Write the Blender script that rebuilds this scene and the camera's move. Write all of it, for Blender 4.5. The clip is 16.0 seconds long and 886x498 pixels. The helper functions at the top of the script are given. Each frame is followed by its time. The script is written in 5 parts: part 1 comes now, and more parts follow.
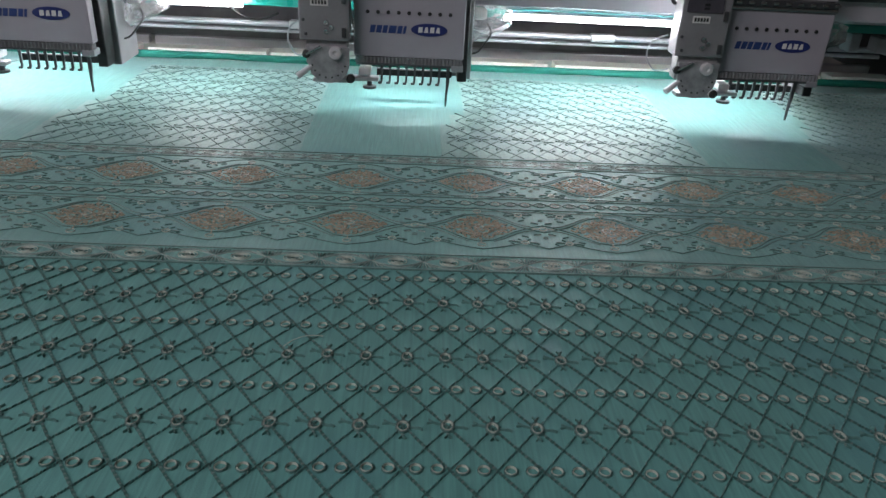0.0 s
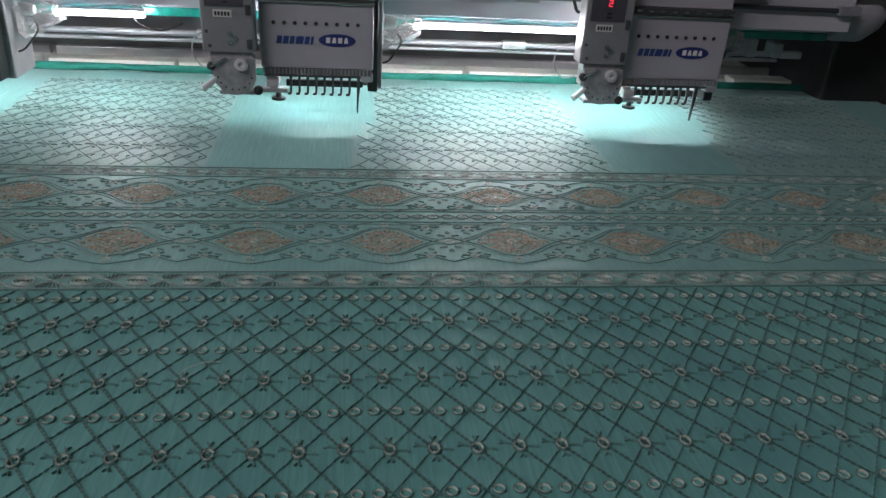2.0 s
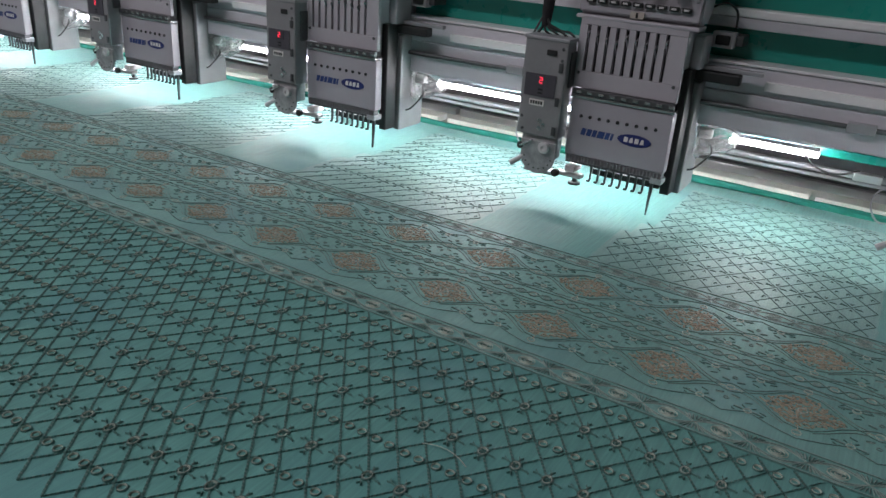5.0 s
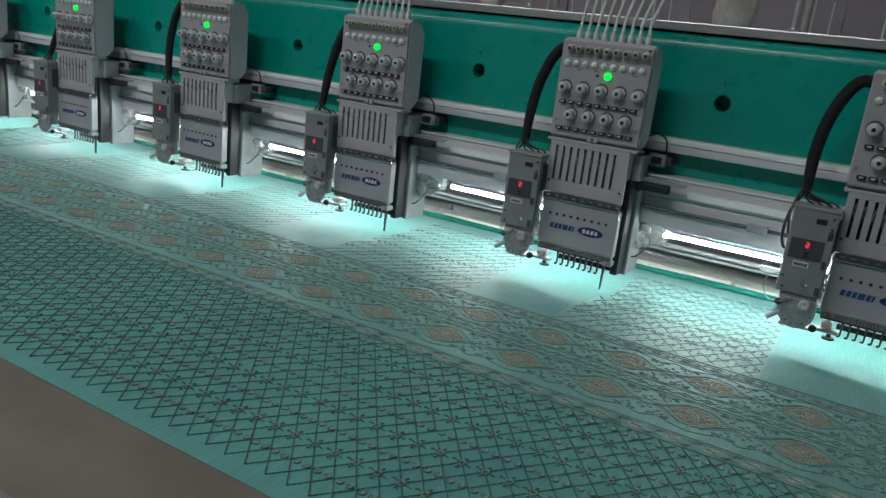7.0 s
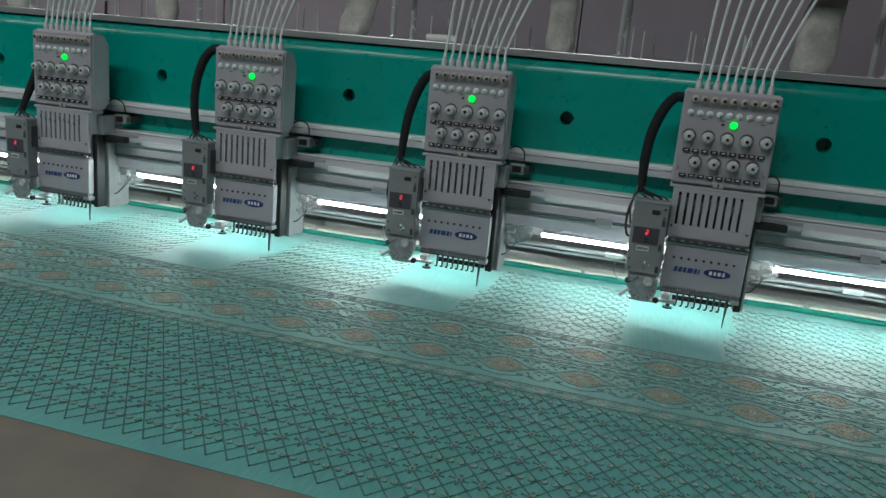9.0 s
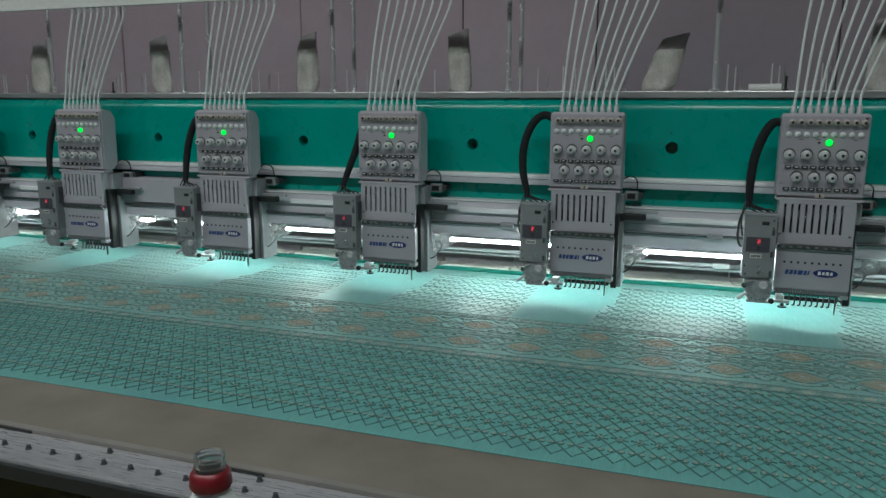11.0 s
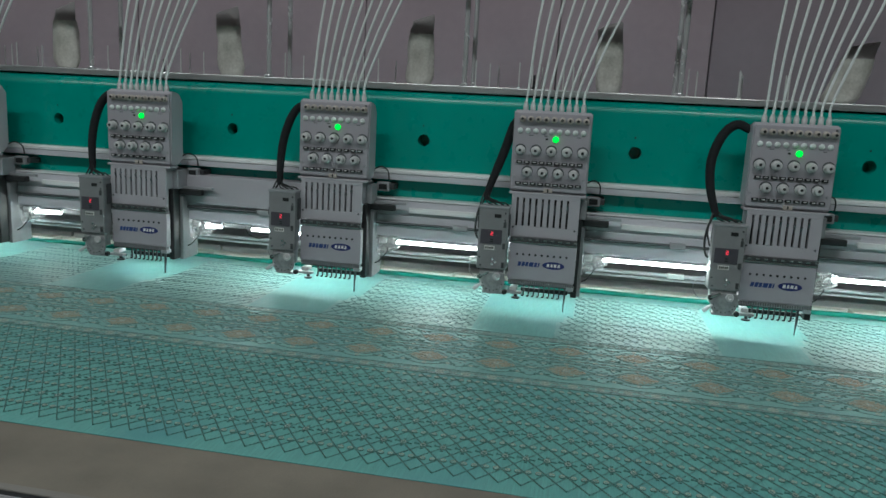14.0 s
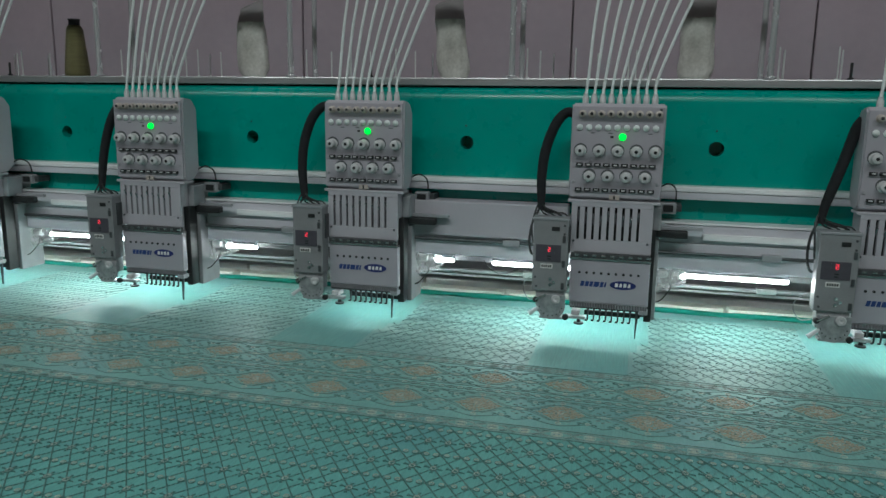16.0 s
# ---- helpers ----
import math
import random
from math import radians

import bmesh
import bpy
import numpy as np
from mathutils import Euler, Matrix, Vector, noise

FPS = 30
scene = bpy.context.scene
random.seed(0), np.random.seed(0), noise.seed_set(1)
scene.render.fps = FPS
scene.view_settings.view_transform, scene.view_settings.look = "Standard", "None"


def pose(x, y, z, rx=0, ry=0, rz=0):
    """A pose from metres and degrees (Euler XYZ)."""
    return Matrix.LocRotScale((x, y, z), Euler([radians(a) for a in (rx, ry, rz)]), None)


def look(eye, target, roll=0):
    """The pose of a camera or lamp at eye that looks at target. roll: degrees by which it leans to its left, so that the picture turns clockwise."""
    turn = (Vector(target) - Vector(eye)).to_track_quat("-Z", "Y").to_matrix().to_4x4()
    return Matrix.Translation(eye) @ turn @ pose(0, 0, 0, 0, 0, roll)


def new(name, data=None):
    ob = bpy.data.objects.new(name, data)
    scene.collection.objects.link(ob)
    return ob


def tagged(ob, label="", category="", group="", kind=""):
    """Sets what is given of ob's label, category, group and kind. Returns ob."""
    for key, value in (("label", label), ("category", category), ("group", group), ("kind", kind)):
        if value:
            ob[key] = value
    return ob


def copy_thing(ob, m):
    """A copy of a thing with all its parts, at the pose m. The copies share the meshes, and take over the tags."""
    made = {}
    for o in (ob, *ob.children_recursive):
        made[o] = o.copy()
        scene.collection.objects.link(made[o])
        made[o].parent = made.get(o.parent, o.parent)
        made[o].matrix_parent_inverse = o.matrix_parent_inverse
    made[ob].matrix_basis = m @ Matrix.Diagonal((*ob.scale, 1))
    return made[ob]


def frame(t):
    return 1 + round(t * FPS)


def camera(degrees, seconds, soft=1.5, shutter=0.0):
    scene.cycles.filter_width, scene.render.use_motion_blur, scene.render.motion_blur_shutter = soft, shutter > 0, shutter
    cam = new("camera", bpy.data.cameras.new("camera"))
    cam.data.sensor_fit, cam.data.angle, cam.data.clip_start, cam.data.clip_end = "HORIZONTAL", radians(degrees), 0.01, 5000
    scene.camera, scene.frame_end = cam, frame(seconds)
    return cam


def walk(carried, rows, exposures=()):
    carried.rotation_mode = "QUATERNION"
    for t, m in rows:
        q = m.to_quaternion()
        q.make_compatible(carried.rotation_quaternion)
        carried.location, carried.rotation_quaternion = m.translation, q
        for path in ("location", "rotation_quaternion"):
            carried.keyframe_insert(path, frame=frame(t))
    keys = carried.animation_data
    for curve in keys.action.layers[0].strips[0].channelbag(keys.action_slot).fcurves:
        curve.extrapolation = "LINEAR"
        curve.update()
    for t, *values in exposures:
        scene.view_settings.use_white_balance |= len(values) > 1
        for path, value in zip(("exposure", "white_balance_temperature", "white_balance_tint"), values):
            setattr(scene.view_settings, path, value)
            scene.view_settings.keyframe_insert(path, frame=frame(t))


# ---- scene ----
cam = camera(60.8, 16.0)
PATH = [
    (0, (-0.497, -1.032, 1.18), (-0.415, 0.749, 0.274), 3.1),
    (0.5, (-0.489, -1.027, 1.196), (-0.393, 0.774, 0.332), 2.8),
    (1, (-0.468, -1.038, 1.201), (-0.294, 0.757, 0.335), 2.7),
    (1.5, (-0.469, -1.033, 1.199), (-0.249, 0.754, 0.328), 3.1),
    (2, (-0.469, -1.028, 1.194), (-0.219, 0.741, 0.296), 3.7),
    (2.5, (-0.528, -1.023, 1.197), (-0.394, 0.781, 0.344), 4.3),
    (3, (-0.571, -1.026, 1.199), (-0.743, 0.77, 0.337), 4.1),
    (3.5, (-0.579, -1.035, 1.21), (-1.031, 0.71, 0.344), 2.6),
    (4, (-0.595, -1.032, 1.214), (-1.213, 0.669, 0.363), 2.3),
    (4.5, (-0.633, -1.018, 1.226), (-1.319, 0.651, 0.364), 2.3),
    (5, (-0.684, -1.027, 1.245), (-1.601, 0.564, 0.453), 4.2),
    (5.2, (-0.713, -1.041, 1.24), (-1.734, 0.524, 0.525), 5.4),
    (7.3, (-1.13, -1.318, 1.302), (-2.054, 0.384, 0.801), 6.3),
    (7.5, (-1.184, -1.316, 1.302), (-2.103, 0.398, 0.836), 6.0),
    (8, (-1.311, -1.343, 1.3), (-2.144, 0.422, 0.862), 7.3),
    (8.5, (-1.475, -1.451, 1.317), (-2.097, 0.381, 0.811), 3.0),
    (9, (-1.608, -1.487, 1.314), (-2.137, 0.386, 0.852), 5.3),
    (9.5, (-1.75, -1.485, 1.331), (-2.442, 0.34, 0.892), 1.7),
    (10, (-1.9, -1.546, 1.328), (-2.669, 0.27, 0.993), 3.7),
    (10.2, (-1.974, -1.611, 1.338), (-2.725, 0.202, 0.955), 2.4),
    (12.3, (-2.588, -1.839, 1.325), (-2.953, 0.095, 0.968), 2.6),
    (12.5, (-2.638, -1.851, 1.325), (-2.948, 0.092, 0.968), 3.1),
    (13, (-2.717, -1.845, 1.304), (-3.059, 0.094, 0.954), 2.3),
    (13.5, (-2.801, -1.783, 1.306), (-3.104, 0.153, 0.907), 1.8),
    (14, (-2.92, -1.672, 1.314), (-3.285, 0.261, 0.95), 3.0),
    (14.5, (-3.045, -1.589, 1.323), (-3.429, 0.329, 0.907), 3.8),
    (15, (-3.231, -1.561, 1.333), (-3.611, 0.355, 0.906), 1.3),
    (15.5, (-3.363, -1.521, 1.328), (-3.757, 0.397, 0.921), 1.7),
    (16, (-3.466, -1.436, 1.317), (-3.957, 0.466, 0.939), 0.8),
]
# the picture turns from faintly violet to greener as the camera draws back
EXPOSURES = [(0.0, 0.25, 6550, 19), (2.5, 0.2, 6550, 19), (5.0, 0.07, 6550, 17), (7.5, -0.17, 6300, -1), (16.0, -0.22, 6200, -4)]
walk(cam, [(t, look(eye, target, roll)) for t, eye, target, roll in PATH], EXPOSURES)

# ---------------------------------------------------------------- light
world = bpy.data.worlds.new("room_air")
scene.world = world
world.use_nodes = True
world.node_tree.nodes["Background"].inputs[0].default_value = (0.75, 0.8, 0.85, 1)
world.node_tree.nodes["Background"].inputs[1].default_value = 0.02

TABLE = 0.868          # height of the cloth
PITCH = 0.5            # distance from head to head
HEADS = 14
CEILING = 3.4


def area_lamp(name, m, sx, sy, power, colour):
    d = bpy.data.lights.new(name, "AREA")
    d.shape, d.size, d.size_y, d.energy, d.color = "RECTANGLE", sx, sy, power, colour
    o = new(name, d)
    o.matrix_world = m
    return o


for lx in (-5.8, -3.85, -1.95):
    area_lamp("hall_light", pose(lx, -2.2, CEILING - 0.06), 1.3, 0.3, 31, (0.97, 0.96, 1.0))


# ---------------------------------------------------------------- materials
def material(name, colour, rough=0.5, metal=0.0, vary=0.12, scale=30.0, bump=0.0, bump_scale=200.0, coat=0.0, stretch=(1, 1, 1), spec=0.5, fine=None, sheen=0.0, second=None, per_object=0.0):
    m = bpy.data.materials.new(name)
    m.use_nodes = True
    nt = m.node_tree
    b = nt.nodes["Principled BSDF"]
    tex = nt.nodes.new("ShaderNodeTexCoord")
    mp = nt.nodes.new("ShaderNodeMapping")
    mp.inputs["Scale"].default_value = stretch
    nt.links.new(tex.outputs["Object"], mp.inputs["Vector"])
    big = nt.nodes.new("ShaderNodeTexNoise")
    big.inputs["Scale"].default_value, big.inputs["Detail"].default_value = scale, 5
    nt.links.new(mp.outputs[0], big.inputs["Vector"])
    small = nt.nodes.new("ShaderNodeTexNoise")
    small.inputs["Scale"].default_value, small.inputs["Detail"].default_value = fine or scale * 9, 3
    nt.links.new(mp.outputs[0], small.inputs["Vector"])
    add = nt.nodes.new("ShaderNodeMath")
    add.operation = "MULTIPLY_ADD"
    nt.links.new(small.outputs["Fac"], add.inputs[0])
    add.inputs[1].default_value = 0.4
    nt.links.new(big.outputs["Fac"], add.inputs[2])
    ramp = nt.nodes.new("ShaderNodeValToRGB")
    e = ramp.color_ramp.elements
    e[0].position, e[1].position = 0.45, 0.95
    other = second or tuple(min(1, c * (1 + vary)) for c in colour)
    e[0].color = (*[c * (1 - vary) for c in colour], 1)
    e[1].color = (*other, 1)
    nt.links.new(add.outputs[0], ramp.inputs[0])
    nt.links.new(ramp.outputs[0], b.inputs["Base Color"])
    rr = nt.nodes.new("ShaderNodeMapRange")
    rr.inputs["To Min"].default_value, rr.inputs["To Max"].default_value = max(0.02, rough - 0.12), min(1, rough + 0.12)
    nt.links.new(small.outputs["Fac"], rr.inputs["Value"])
    nt.links.new(rr.outputs[0], b.inputs["Roughness"])
    b.inputs["Metallic"].default_value = metal
    b.inputs["Specular IOR Level"].default_value = spec
    b.inputs["Coat Weight"].default_value = coat
    b.inputs["Sheen Weight"].default_value = sheen
    if bump:
        bt = nt.nodes.new("ShaderNodeTexNoise")
        bt.inputs["Scale"].default_value, bt.inputs["Detail"].default_value = bump_scale, 4
        nt.links.new(mp.outputs[0], bt.inputs["Vector"])
        bn = nt.nodes.new("ShaderNodeBump")
        bn.inputs["Strength"].default_value, bn.inputs["Distance"].default_value = bump, 0.002
        nt.links.new(bt.outputs["Fac"], bn.inputs["Height"])
        nt.links.new(bn.outputs[0], b.inputs["Normal"])
    return m


def glow(name, colour, strength):
    m = bpy.data.materials.new(name)
    m.use_nodes = True
    b = m.node_tree.nodes["Principled BSDF"]
    b.inputs["Base Color"].default_value = (*[min(1, c) for c in colour], 1)
    b.inputs["Emission Color"].default_value = (*colour, 1)
    b.inputs["Emission Strength"].default_value = strength
    return m


def clear(name, colour, rough=0.15, trans=0.8, ior=1.4):
    m = material(name, colour, rough, vary=0.06)
    b = m.node_tree.nodes["Principled BSDF"]
    b.inputs["Transmission Weight"].default_value = trans
    b.inputs["IOR"].default_value = ior
    return m


def cloth_material(name, low, high, sheen=0.24, coat=0.05):
    """Thin teal cloth with a fine weave, fibre streaks and soft bluish blotches."""
    m = material(name, low, 0.56, vary=0.14, scale=3.5, fine=60, bump=0.2, bump_scale=900, sheen=sheen, spec=0.5, coat=coat, second=high)
    nt = m.node_tree
    b = nt.nodes["Principled BSDF"]
    b.inputs["Coat Roughness"].default_value = 0.5
    tex = nt.nodes.new("ShaderNodeTexCoord")
    mp = nt.nodes.new("ShaderNodeMapping")
    mp.inputs["Scale"].default_value = (420, 18, 1)
    mp.inputs["Rotation"].default_value = (0, 0, 0.12)
    nt.links.new(tex.outputs["Object"], mp.inputs["Vector"])
    streak = nt.nodes.new("ShaderNodeTexNoise")
    streak.inputs["Scale"].default_value, streak.inputs["Detail"].default_value = 1.0, 2
    nt.links.new(mp.outputs[0], streak.inputs["Vector"])
    rng = nt.nodes.new("ShaderNodeMapRange")
    rng.inputs["From Min"].default_value, rng.inputs["From Max"].default_value = 0.35, 0.75
    rng.inputs["To Min"].default_value, rng.inputs["To Max"].default_value = 0.88, 1.2
    nt.links.new(streak.outputs["Fac"], rng.inputs["Value"])
    mul = nt.nodes.new("ShaderNodeMix")
    mul.data_type, mul.blend_type = "RGBA", "MULTIPLY"
    mul.inputs["Factor"].default_value = 1.0
    old = b.inputs["Base Color"].links[0].from_socket
    nt.links.new(old, mul.inputs["A"])
    nt.links.new(rng.outputs[0], mul.inputs["B"])
    blot = nt.nodes.new("ShaderNodeTexNoise")
    blot.inputs["Scale"].default_value, blot.inputs["Detail"].default_value = 7.0, 3
    nt.links.new(tex.outputs["Object"], blot.inputs["Vector"])
    br = nt.nodes.new("ShaderNodeMapRange")
    br.inputs["From Min"].default_value, br.inputs["From Max"].default_value = 0.5, 0.7
    br.inputs["To Max"].default_value = 0.8
    nt.links.new(blot.outputs["Fac"], br.inputs["Value"])
    mix = nt.nodes.new("ShaderNodeMix")
    mix.data_type = "RGBA"
    nt.links.new(br.outputs[0], mix.inputs["Factor"])
    nt.links.new(mul.outputs["Result"], mix.inputs["A"])
    mix.inputs["B"].default_value = (low[0] * 0.7, low[1] * 0.76, low[2] * 0.86, 1)
    nt.links.new(mix.outputs["Result"], b.inputs["Base Color"])
    return m


M_CLOTH = cloth_material("teal_cloth", (0.112, 0.345, 0.315), (0.124, 0.378, 0.345))
M_HEM = material("cloth_hem", (0.004, 0.19, 0.145), 0.7, vary=0.2, scale=25, bump=0.5, bump_scale=150)
M_GROUND = cloth_material("sewn_cloth", (0.142, 0.335, 0.305), (0.165, 0.37, 0.338), 0.35, 0.08)
M_FIELD = cloth_material("band_cloth", (0.128, 0.35, 0.318), (0.145, 0.38, 0.345), 0.32, 0.07)
M_THREAD = material("grey_thread", (0.082, 0.225, 0.206), 0.45, vary=0.3, scale=300, spec=0.5, second=(0.14, 0.28, 0.256))
M_SCROLL = material("scroll_thread", (0.085, 0.205, 0.187), 0.45, vary=0.35, scale=300, spec=0.6, second=(0.14, 0.265, 0.24))
M_BAND = material("silver_thread_and_glint", (0.30, 0.41, 0.375), 0.4, vary=0.3, scale=300, spec=0.8, second=(0.42, 0.51, 0.465))
M_FINE = material("fine_grey_thread", (0.185, 0.29, 0.266), 0.45, vary=0.3, scale=300, spec=0.8, second=(0.28, 0.38, 0.345))
M_RING = material("pale_thread", (0.50, 0.545, 0.475), 0.38, vary=0.25, scale=300, spec=0.7)
M_TAN = material("tan_thread", (0.40, 0.35, 0.26), 0.5, vary=0.25, scale=400, bump=0.4, bump_scale=700, second=(0.50, 0.44, 0.335))
M_CLAMP = material("grey_clamp", (0.2, 0.185, 0.17), 0.6, vary=0.15, scale=12, bump=0.1)
M_CANVAS = material("grey_canvas", (0.19, 0.165, 0.134), 0.9, vary=0.2, scale=9, fine=400, bump=0.5, bump_scale=1200)
M_PAINT = material("white_paint", (0.42, 0.40, 0.435), 0.42, vary=0.04, scale=14, bump=0.03)
M_FACE = material("face_enamel", (0.37, 0.35, 0.385), 0.38, vary=0.04, scale=12, coat=0.2)
M_BOX = material("box_paint", (0.26, 0.26, 0.27), 0.4, metal=0.15, vary=0.1, scale=30, fine=300)
M_BEIGE = material("beige_plastic", (0.44, 0.385, 0.35), 0.4, vary=0.08, scale=50)
M_DEVICE = material("worn_device_metal", (0.36, 0.36, 0.37), 0.38, metal=0.4, vary=0.3, scale=90, bump=0.1, bump_scale=300)
M_KNOB = material("white_plastic", (0.56, 0.55, 0.555), 0.35, vary=0.05, scale=40, coat=0.2)
M_CAST = material("grey_casting", (0.36, 0.36, 0.38), 0.45, metal=0.35, vary=0.1, scale=30, bump=0.08)
M_RAIL = material("brushed_rail", (0.50, 0.49, 0.51), 0.3, metal=0.55, vary=0.22, scale=5, fine=60, stretch=(0.4, 6, 6))
M_ALU = material("aluminium", (0.55, 0.55, 0.56), 0.34, metal=0.75, vary=0.08, scale=8, fine=120, stretch=(0.15, 6, 6), bump=0.06, bump_scale=60)
M_PIN = material("pale_pin", (0.7, 0.7, 0.69), 0.35, metal=0.25, vary=0.05, scale=30)
M_CHROME = material("polished_pole", (0.86, 0.85, 0.87), 0.24, metal=0.7, vary=0.05, scale=6)
M_SKIRT = material("grey_skirt", (0.17, 0.165, 0.175), 0.5, vary=0.15, scale=50)
M_PLATE = material("violet_grey_plate", (0.60, 0.585, 0.63), 0.38, metal=0.1, vary=0.1, scale=4, fine=60, stretch=(0.5, 3, 3), bump=0.04)
M_WHITE = material("white_rail", (0.82, 0.81, 0.82), 0.35, vary=0.06, scale=8, fine=80, coat=0.2)
M_RECESS = material("dark_recess", (0.12, 0.115, 0.125), 0.55, vary=0.25, scale=12)
M_RAGGED = material("dark_ragged_sheet", (0.16, 0.175, 0.165), 0.4, vary=0.5, scale=18, bump=0.6, bump_scale=60)
M_WRAP = clear("crinkled_wrap", (0.95, 0.95, 0.96), 0.06, trans=0.85, ior=1.25)
M_STEEL = material("bright_steel", (0.6, 0.6, 0.62), 0.22, metal=1.0, vary=0.08, scale=40)
M_DARKSTEEL = material("dark_steel", (0.10, 0.105, 0.11), 0.4, metal=0.6, vary=0.2, scale=60)
M_BLACK = material("black_plastic", (0.016, 0.017, 0.018), 0.5, vary=0.3, scale=60)
M_SLEEVE = material("black_sleeve", (0.007, 0.008, 0.01), 0.85, vary=0.35, scale=90, bump=0.6, bump_scale=400)
M_GREEN = material("green_enamel", (0.005, 0.31, 0.25), 0.3, vary=0.07, scale=2.5, fine=30, coat=0.7, bump=0.02, bump_scale=20)
M_GREEN.node_tree.nodes["Principled BSDF"].inputs["Coat Roughness"].default_value = 0.12
M_PANEL = material("display_panel", (0.075, 0.07, 0.085), 0.35, vary=0.1, scale=60)
M_LABEL = material("white_label", (0.72, 0.7, 0.68), 0.5, vary=0.05, scale=80)
M_BLUE = material("logo_blue", (0.025, 0.055, 0.19), 0.4, vary=0.08, scale=60)
M_NAVY = material("logo_navy", (0.018, 0.028, 0.14), 0.4, vary=0.08, scale=60)
M_CREAM = material("cream_paint", (0.72, 0.71, 0.65), 0.5, vary=0.06, scale=9, bump=0.05)
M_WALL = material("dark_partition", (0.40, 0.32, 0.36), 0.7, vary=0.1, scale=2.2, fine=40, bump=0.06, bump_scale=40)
M_WALL_DARKER = material("darker_partition", (0.305, 0.25, 0.285), 0.7, vary=0.1, scale=2.2, fine=40, bump=0.06, bump_scale=40)
M_PLASTER = material("dull_wall", (0.3, 0.29, 0.28), 0.85, vary=0.08, scale=1.5, bump=0.1)
M_FLOOR = material("olive_floor", (0.27, 0.27, 0.17), 0.6, vary=0.2, scale=3, fine=60, bump=0.05, second=(0.34, 0.33, 0.22))
M_BAG = material("milky_bag", (0.54, 0.51, 0.46), 0.35, vary=0.3, scale=18, bump=0.8, bump_scale=70, second=(0.74, 0.72, 0.67))
M_FLAP = clear("smoky_flap", (0.42, 0.39, 0.39), 0.35, trans=0.45, ior=1.15)
M_GOLD = material("olive_gold_thread", (0.16, 0.145, 0.06), 0.35, metal=0.3, vary=0.2, scale=20, bump=0.6, bump_scale=500, stretch=(1, 1, 14))
M_TUBE = clear("milky_tube", (0.86, 0.89, 0.88), 0.35, trans=0.25)
M_GLASS = clear("clear_plastic", (0.9, 0.93, 0.94), 0.08, trans=0.95, ior=1.45)
M_RED = material("red_label", (0.17, 0.01, 0.016), 0.4, vary=0.15, scale=80)
M_LED = glow("tube_light", (0.96, 0.99, 1.0), 88.0)
M_NEEDLE = glow("needle_lamp_light", (0.97, 0.99, 1.0), 100.0)
M_DOT = glow("green_led", (0.03, 1.0, 0.06), 1.5)
M_DIGIT = glow("red_digit", (1.0, 0.04, 0.08), 1.1)
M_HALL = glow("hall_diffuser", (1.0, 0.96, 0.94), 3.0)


# ---------------------------------------------------------------- mesh tools
BASES = {}


def thing(name, at, label, category, group="", kind=""):
    o = new(name)
    o.location = at
    o.empty_display_size = 0.05
    BASES[o.name] = Vector(at)
    return tagged(o, label, category, group, kind)


def part(name, bm, mat, parent=None, label="", smooth=False):
    """Links a bmesh, drawn in the thing's building place, as one mesh under parent."""
    base = BASES.get(parent.name, Vector((0, 0, 0))) if parent else Vector((0, 0, 0))
    bm.transform(Matrix.Translation(-base))
    me = bpy.data.meshes.new(name)
    bmesh.ops.recalc_face_normals(bm, faces=bm.faces)
    if smooth:
        for f in bm.faces:
            f.smooth = True
    bm.to_mesh(me)
    bm.free()
    me.materials.append(mat)
    if smooth:
        me.set_sharp_from_angle(angle=radians(40))
    o = new(name, me)
    if parent:
        o.parent = parent
        BASES[o.name] = base
    if label:
        tagged(o, label)
    return o


def box(bm, x0, x1, y0, y1, z0, z1, bevel=0.0, seg=2):
    r = bmesh.ops.create_cube(bm, size=1.0)
    vs = r["verts"]
    bmesh.ops.scale(bm, vec=(x1 - x0, y1 - y0, z1 - z0), verts=vs)
    bmesh.ops.translate(bm, vec=((x0 + x1) / 2, (y0 + y1) / 2, (z0 + z1) / 2), verts=vs)
    if bevel:
        es = list({e for v in vs for e in v.link_edges})
        bmesh.ops.bevel(bm, geom=es, offset=bevel, segments=seg, affect="EDGES", profile=0.6)
    return bm


def B(*a, **k):
    return box(bmesh.new(), *a, **k)


def prism(bm, outline, axis, a, b):
    """Extrudes an outline of 2D points along an axis from a to b."""
    def p3(u, v, w):
        return {"x": (w, u, v), "y": (u, w, v), "z": (u, v, w)}[axis]
    lo = [bm.verts.new(p3(u, v, a)) for u, v in outline]
    hi = [bm.verts.new(p3(u, v, b)) for u, v in outline]
    n = len(outline)
    bm.faces.new(lo)
    bm.faces.new(hi[::-1])
    for i in range(n):
        bm.faces.new((lo[i], lo[(i + 1) % n], hi[(i + 1) % n], hi[i]))
    return bm


